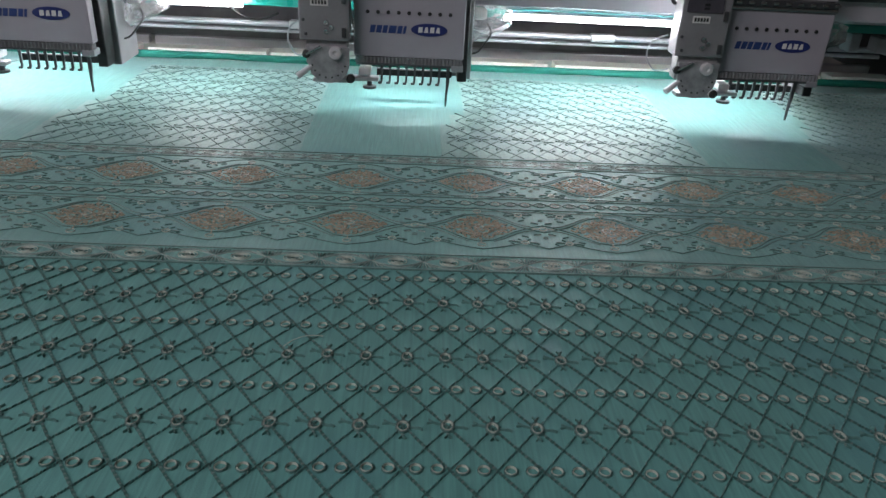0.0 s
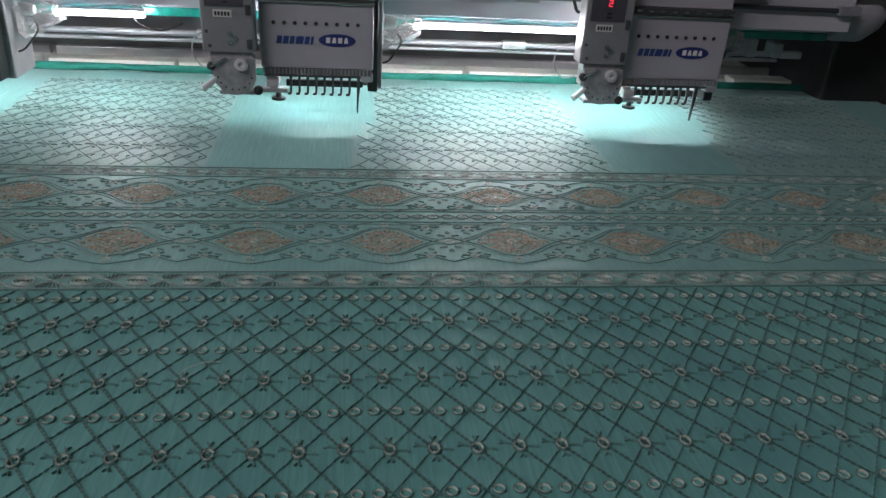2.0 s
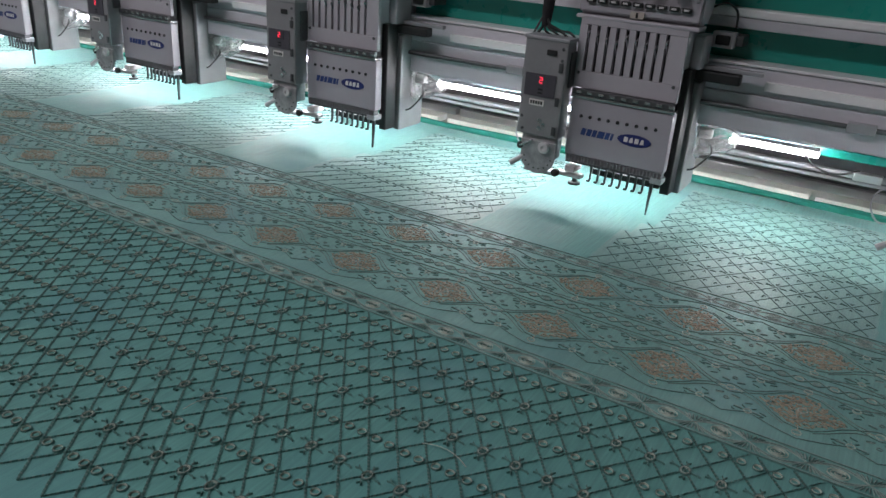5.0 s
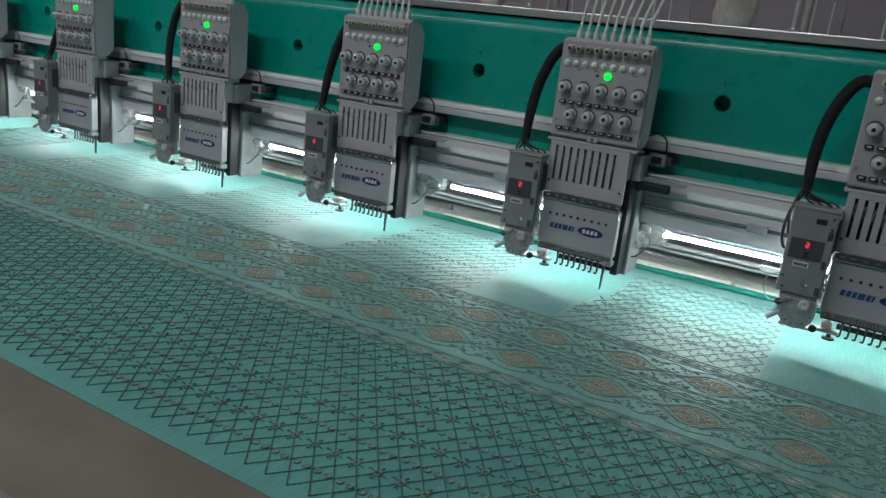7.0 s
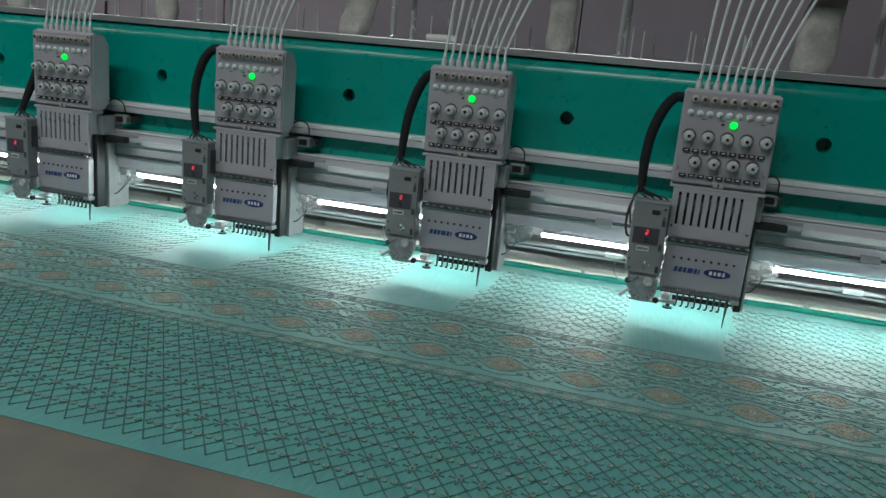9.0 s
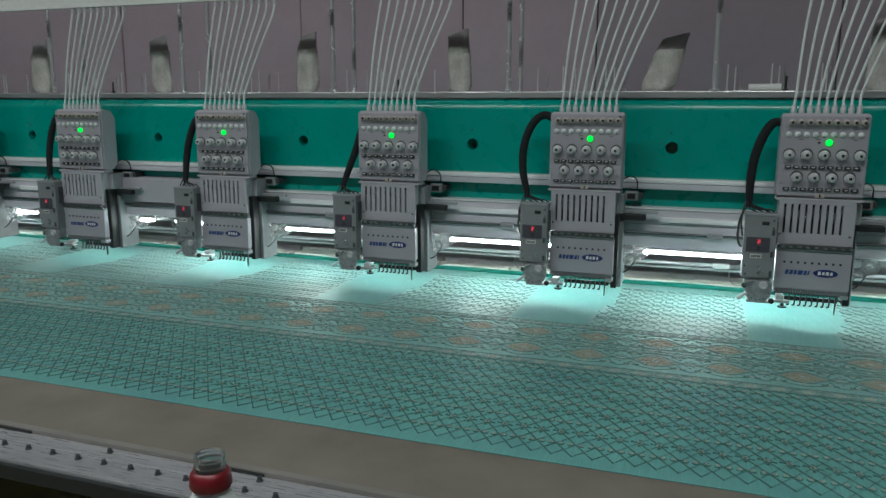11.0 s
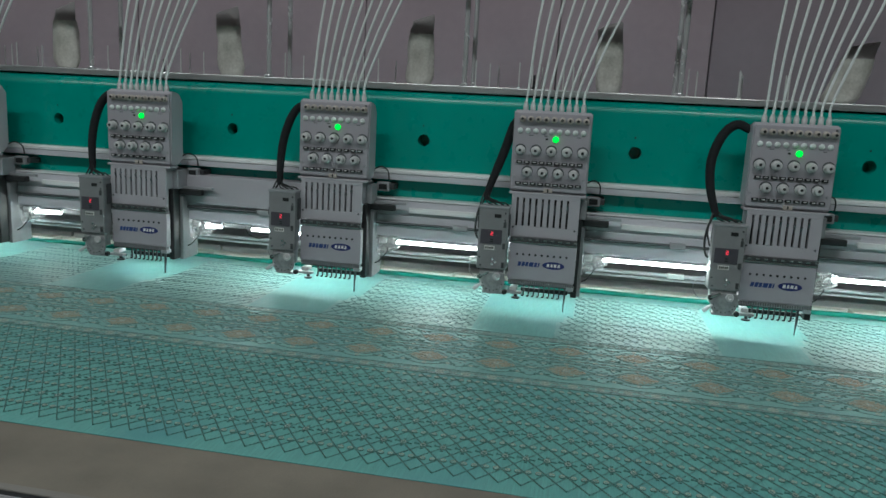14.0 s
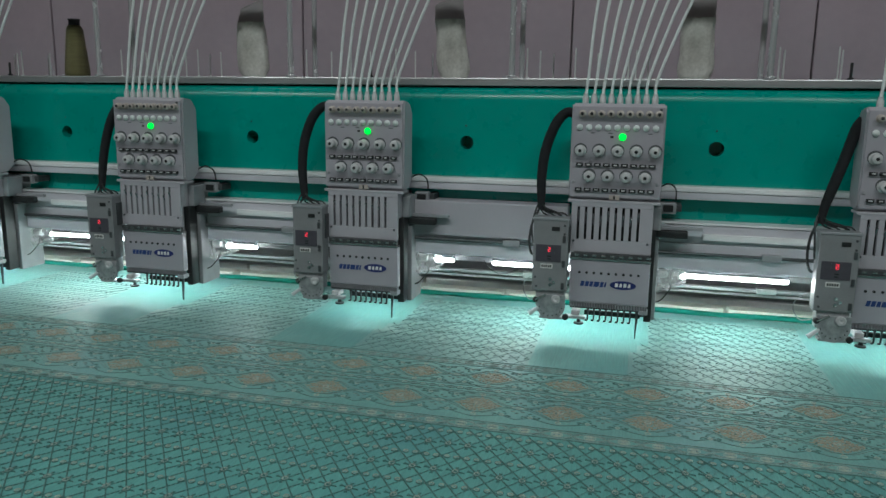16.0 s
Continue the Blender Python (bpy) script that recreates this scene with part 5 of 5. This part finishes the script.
part("glass_body", lathe(bmesh.new(), (BX, BY, 0.865), [(0.028, 0), (0.03, 0.004), (0.03, hgt - 0.085), (0.0265, hgt - 0.06), (0.0165, hgt - 0.034), (0.013, hgt - 0.028), (0.011, hgt - 0.026), (0.011, hgt - 0.012)], (0, 0, 1), 28), M_TUBE, bottle, "pale translucent bottle body", smooth=True)
part("mouth", lathe(bmesh.new(), (BX, BY, 0.865), [(0.0105, hgt - 0.0118), (0.0105, hgt - 0.008), (0.0112, hgt - 0.007), (0.0105, hgt - 0.006), (0.0105, hgt - 0.003), (0.0112, hgt - 0.0022), (0.0108, hgt), (0.0092, hgt), (0.009, hgt - 0.0118)], (0, 0, 1), 28), M_GLASS, bottle, "clear ribbed mouth", smooth=True)
part("neck_band", lathe(bmesh.new(), (BX, BY, BZ - 0.0245), [(0.0135, 0), (0.0148, 0.002), (0.0142, 0.0105), (0.0122, 0.0135), (0.0112, 0.014), (0.0112, 0.0)], (0, 0, 1), 28), M_RED, bottle, "dark red torn cap ring", smooth=True)


# ---------------------------------------------------------------- what moves
FOOT_UP = 0.026


def motions():
    """The ninth presser foot of every head pecks at the cloth, about six times a second."""
    rg = random.Random(21)
    rows = []
    t = 0.0
    while t < 16.05:
        t = round(t, 1)
        up = STATE.get(t, rg.choice((0.0, 0.1, 0.55, 0.95)))
        rows.append((t, up))
        t += 0.1
    for head in heads:
        for child in head.children:
            if child.name.split(".")[0] == "working_foot":
                walk(child, [(t, pose(0, 0, FOOT_UP * up)) for t, up in rows])


STATE = {0.0: 0, 0.1: 0, 0.2: 0, 0.3: 0.4, 0.5: 0.5, 1.0: 0.3, 1.5: 0.2, 2.0: 0.2, 2.5: 1, 3.0: 0.3, 3.5: 0, 4.0: 0.3, 4.2: 1, 4.3: 0, 4.4: 0, 4.5: 1, 4.6: 0.1, 5.0: 0, 5.2: 0, 7.3: 0, 7.5: 1, 8.0: 0, 8.5: 0, 9.0: 0, 9.5: 1, 10.0: 0.5,
         10.2: 0, 12.3: 0, 12.5: 0.5, 13.0: 0, 13.5: 0.3, 14.0: 0, 14.5: 0.5, 15.0: 1, 15.5: 0.3, 16.0: 0}
motions()
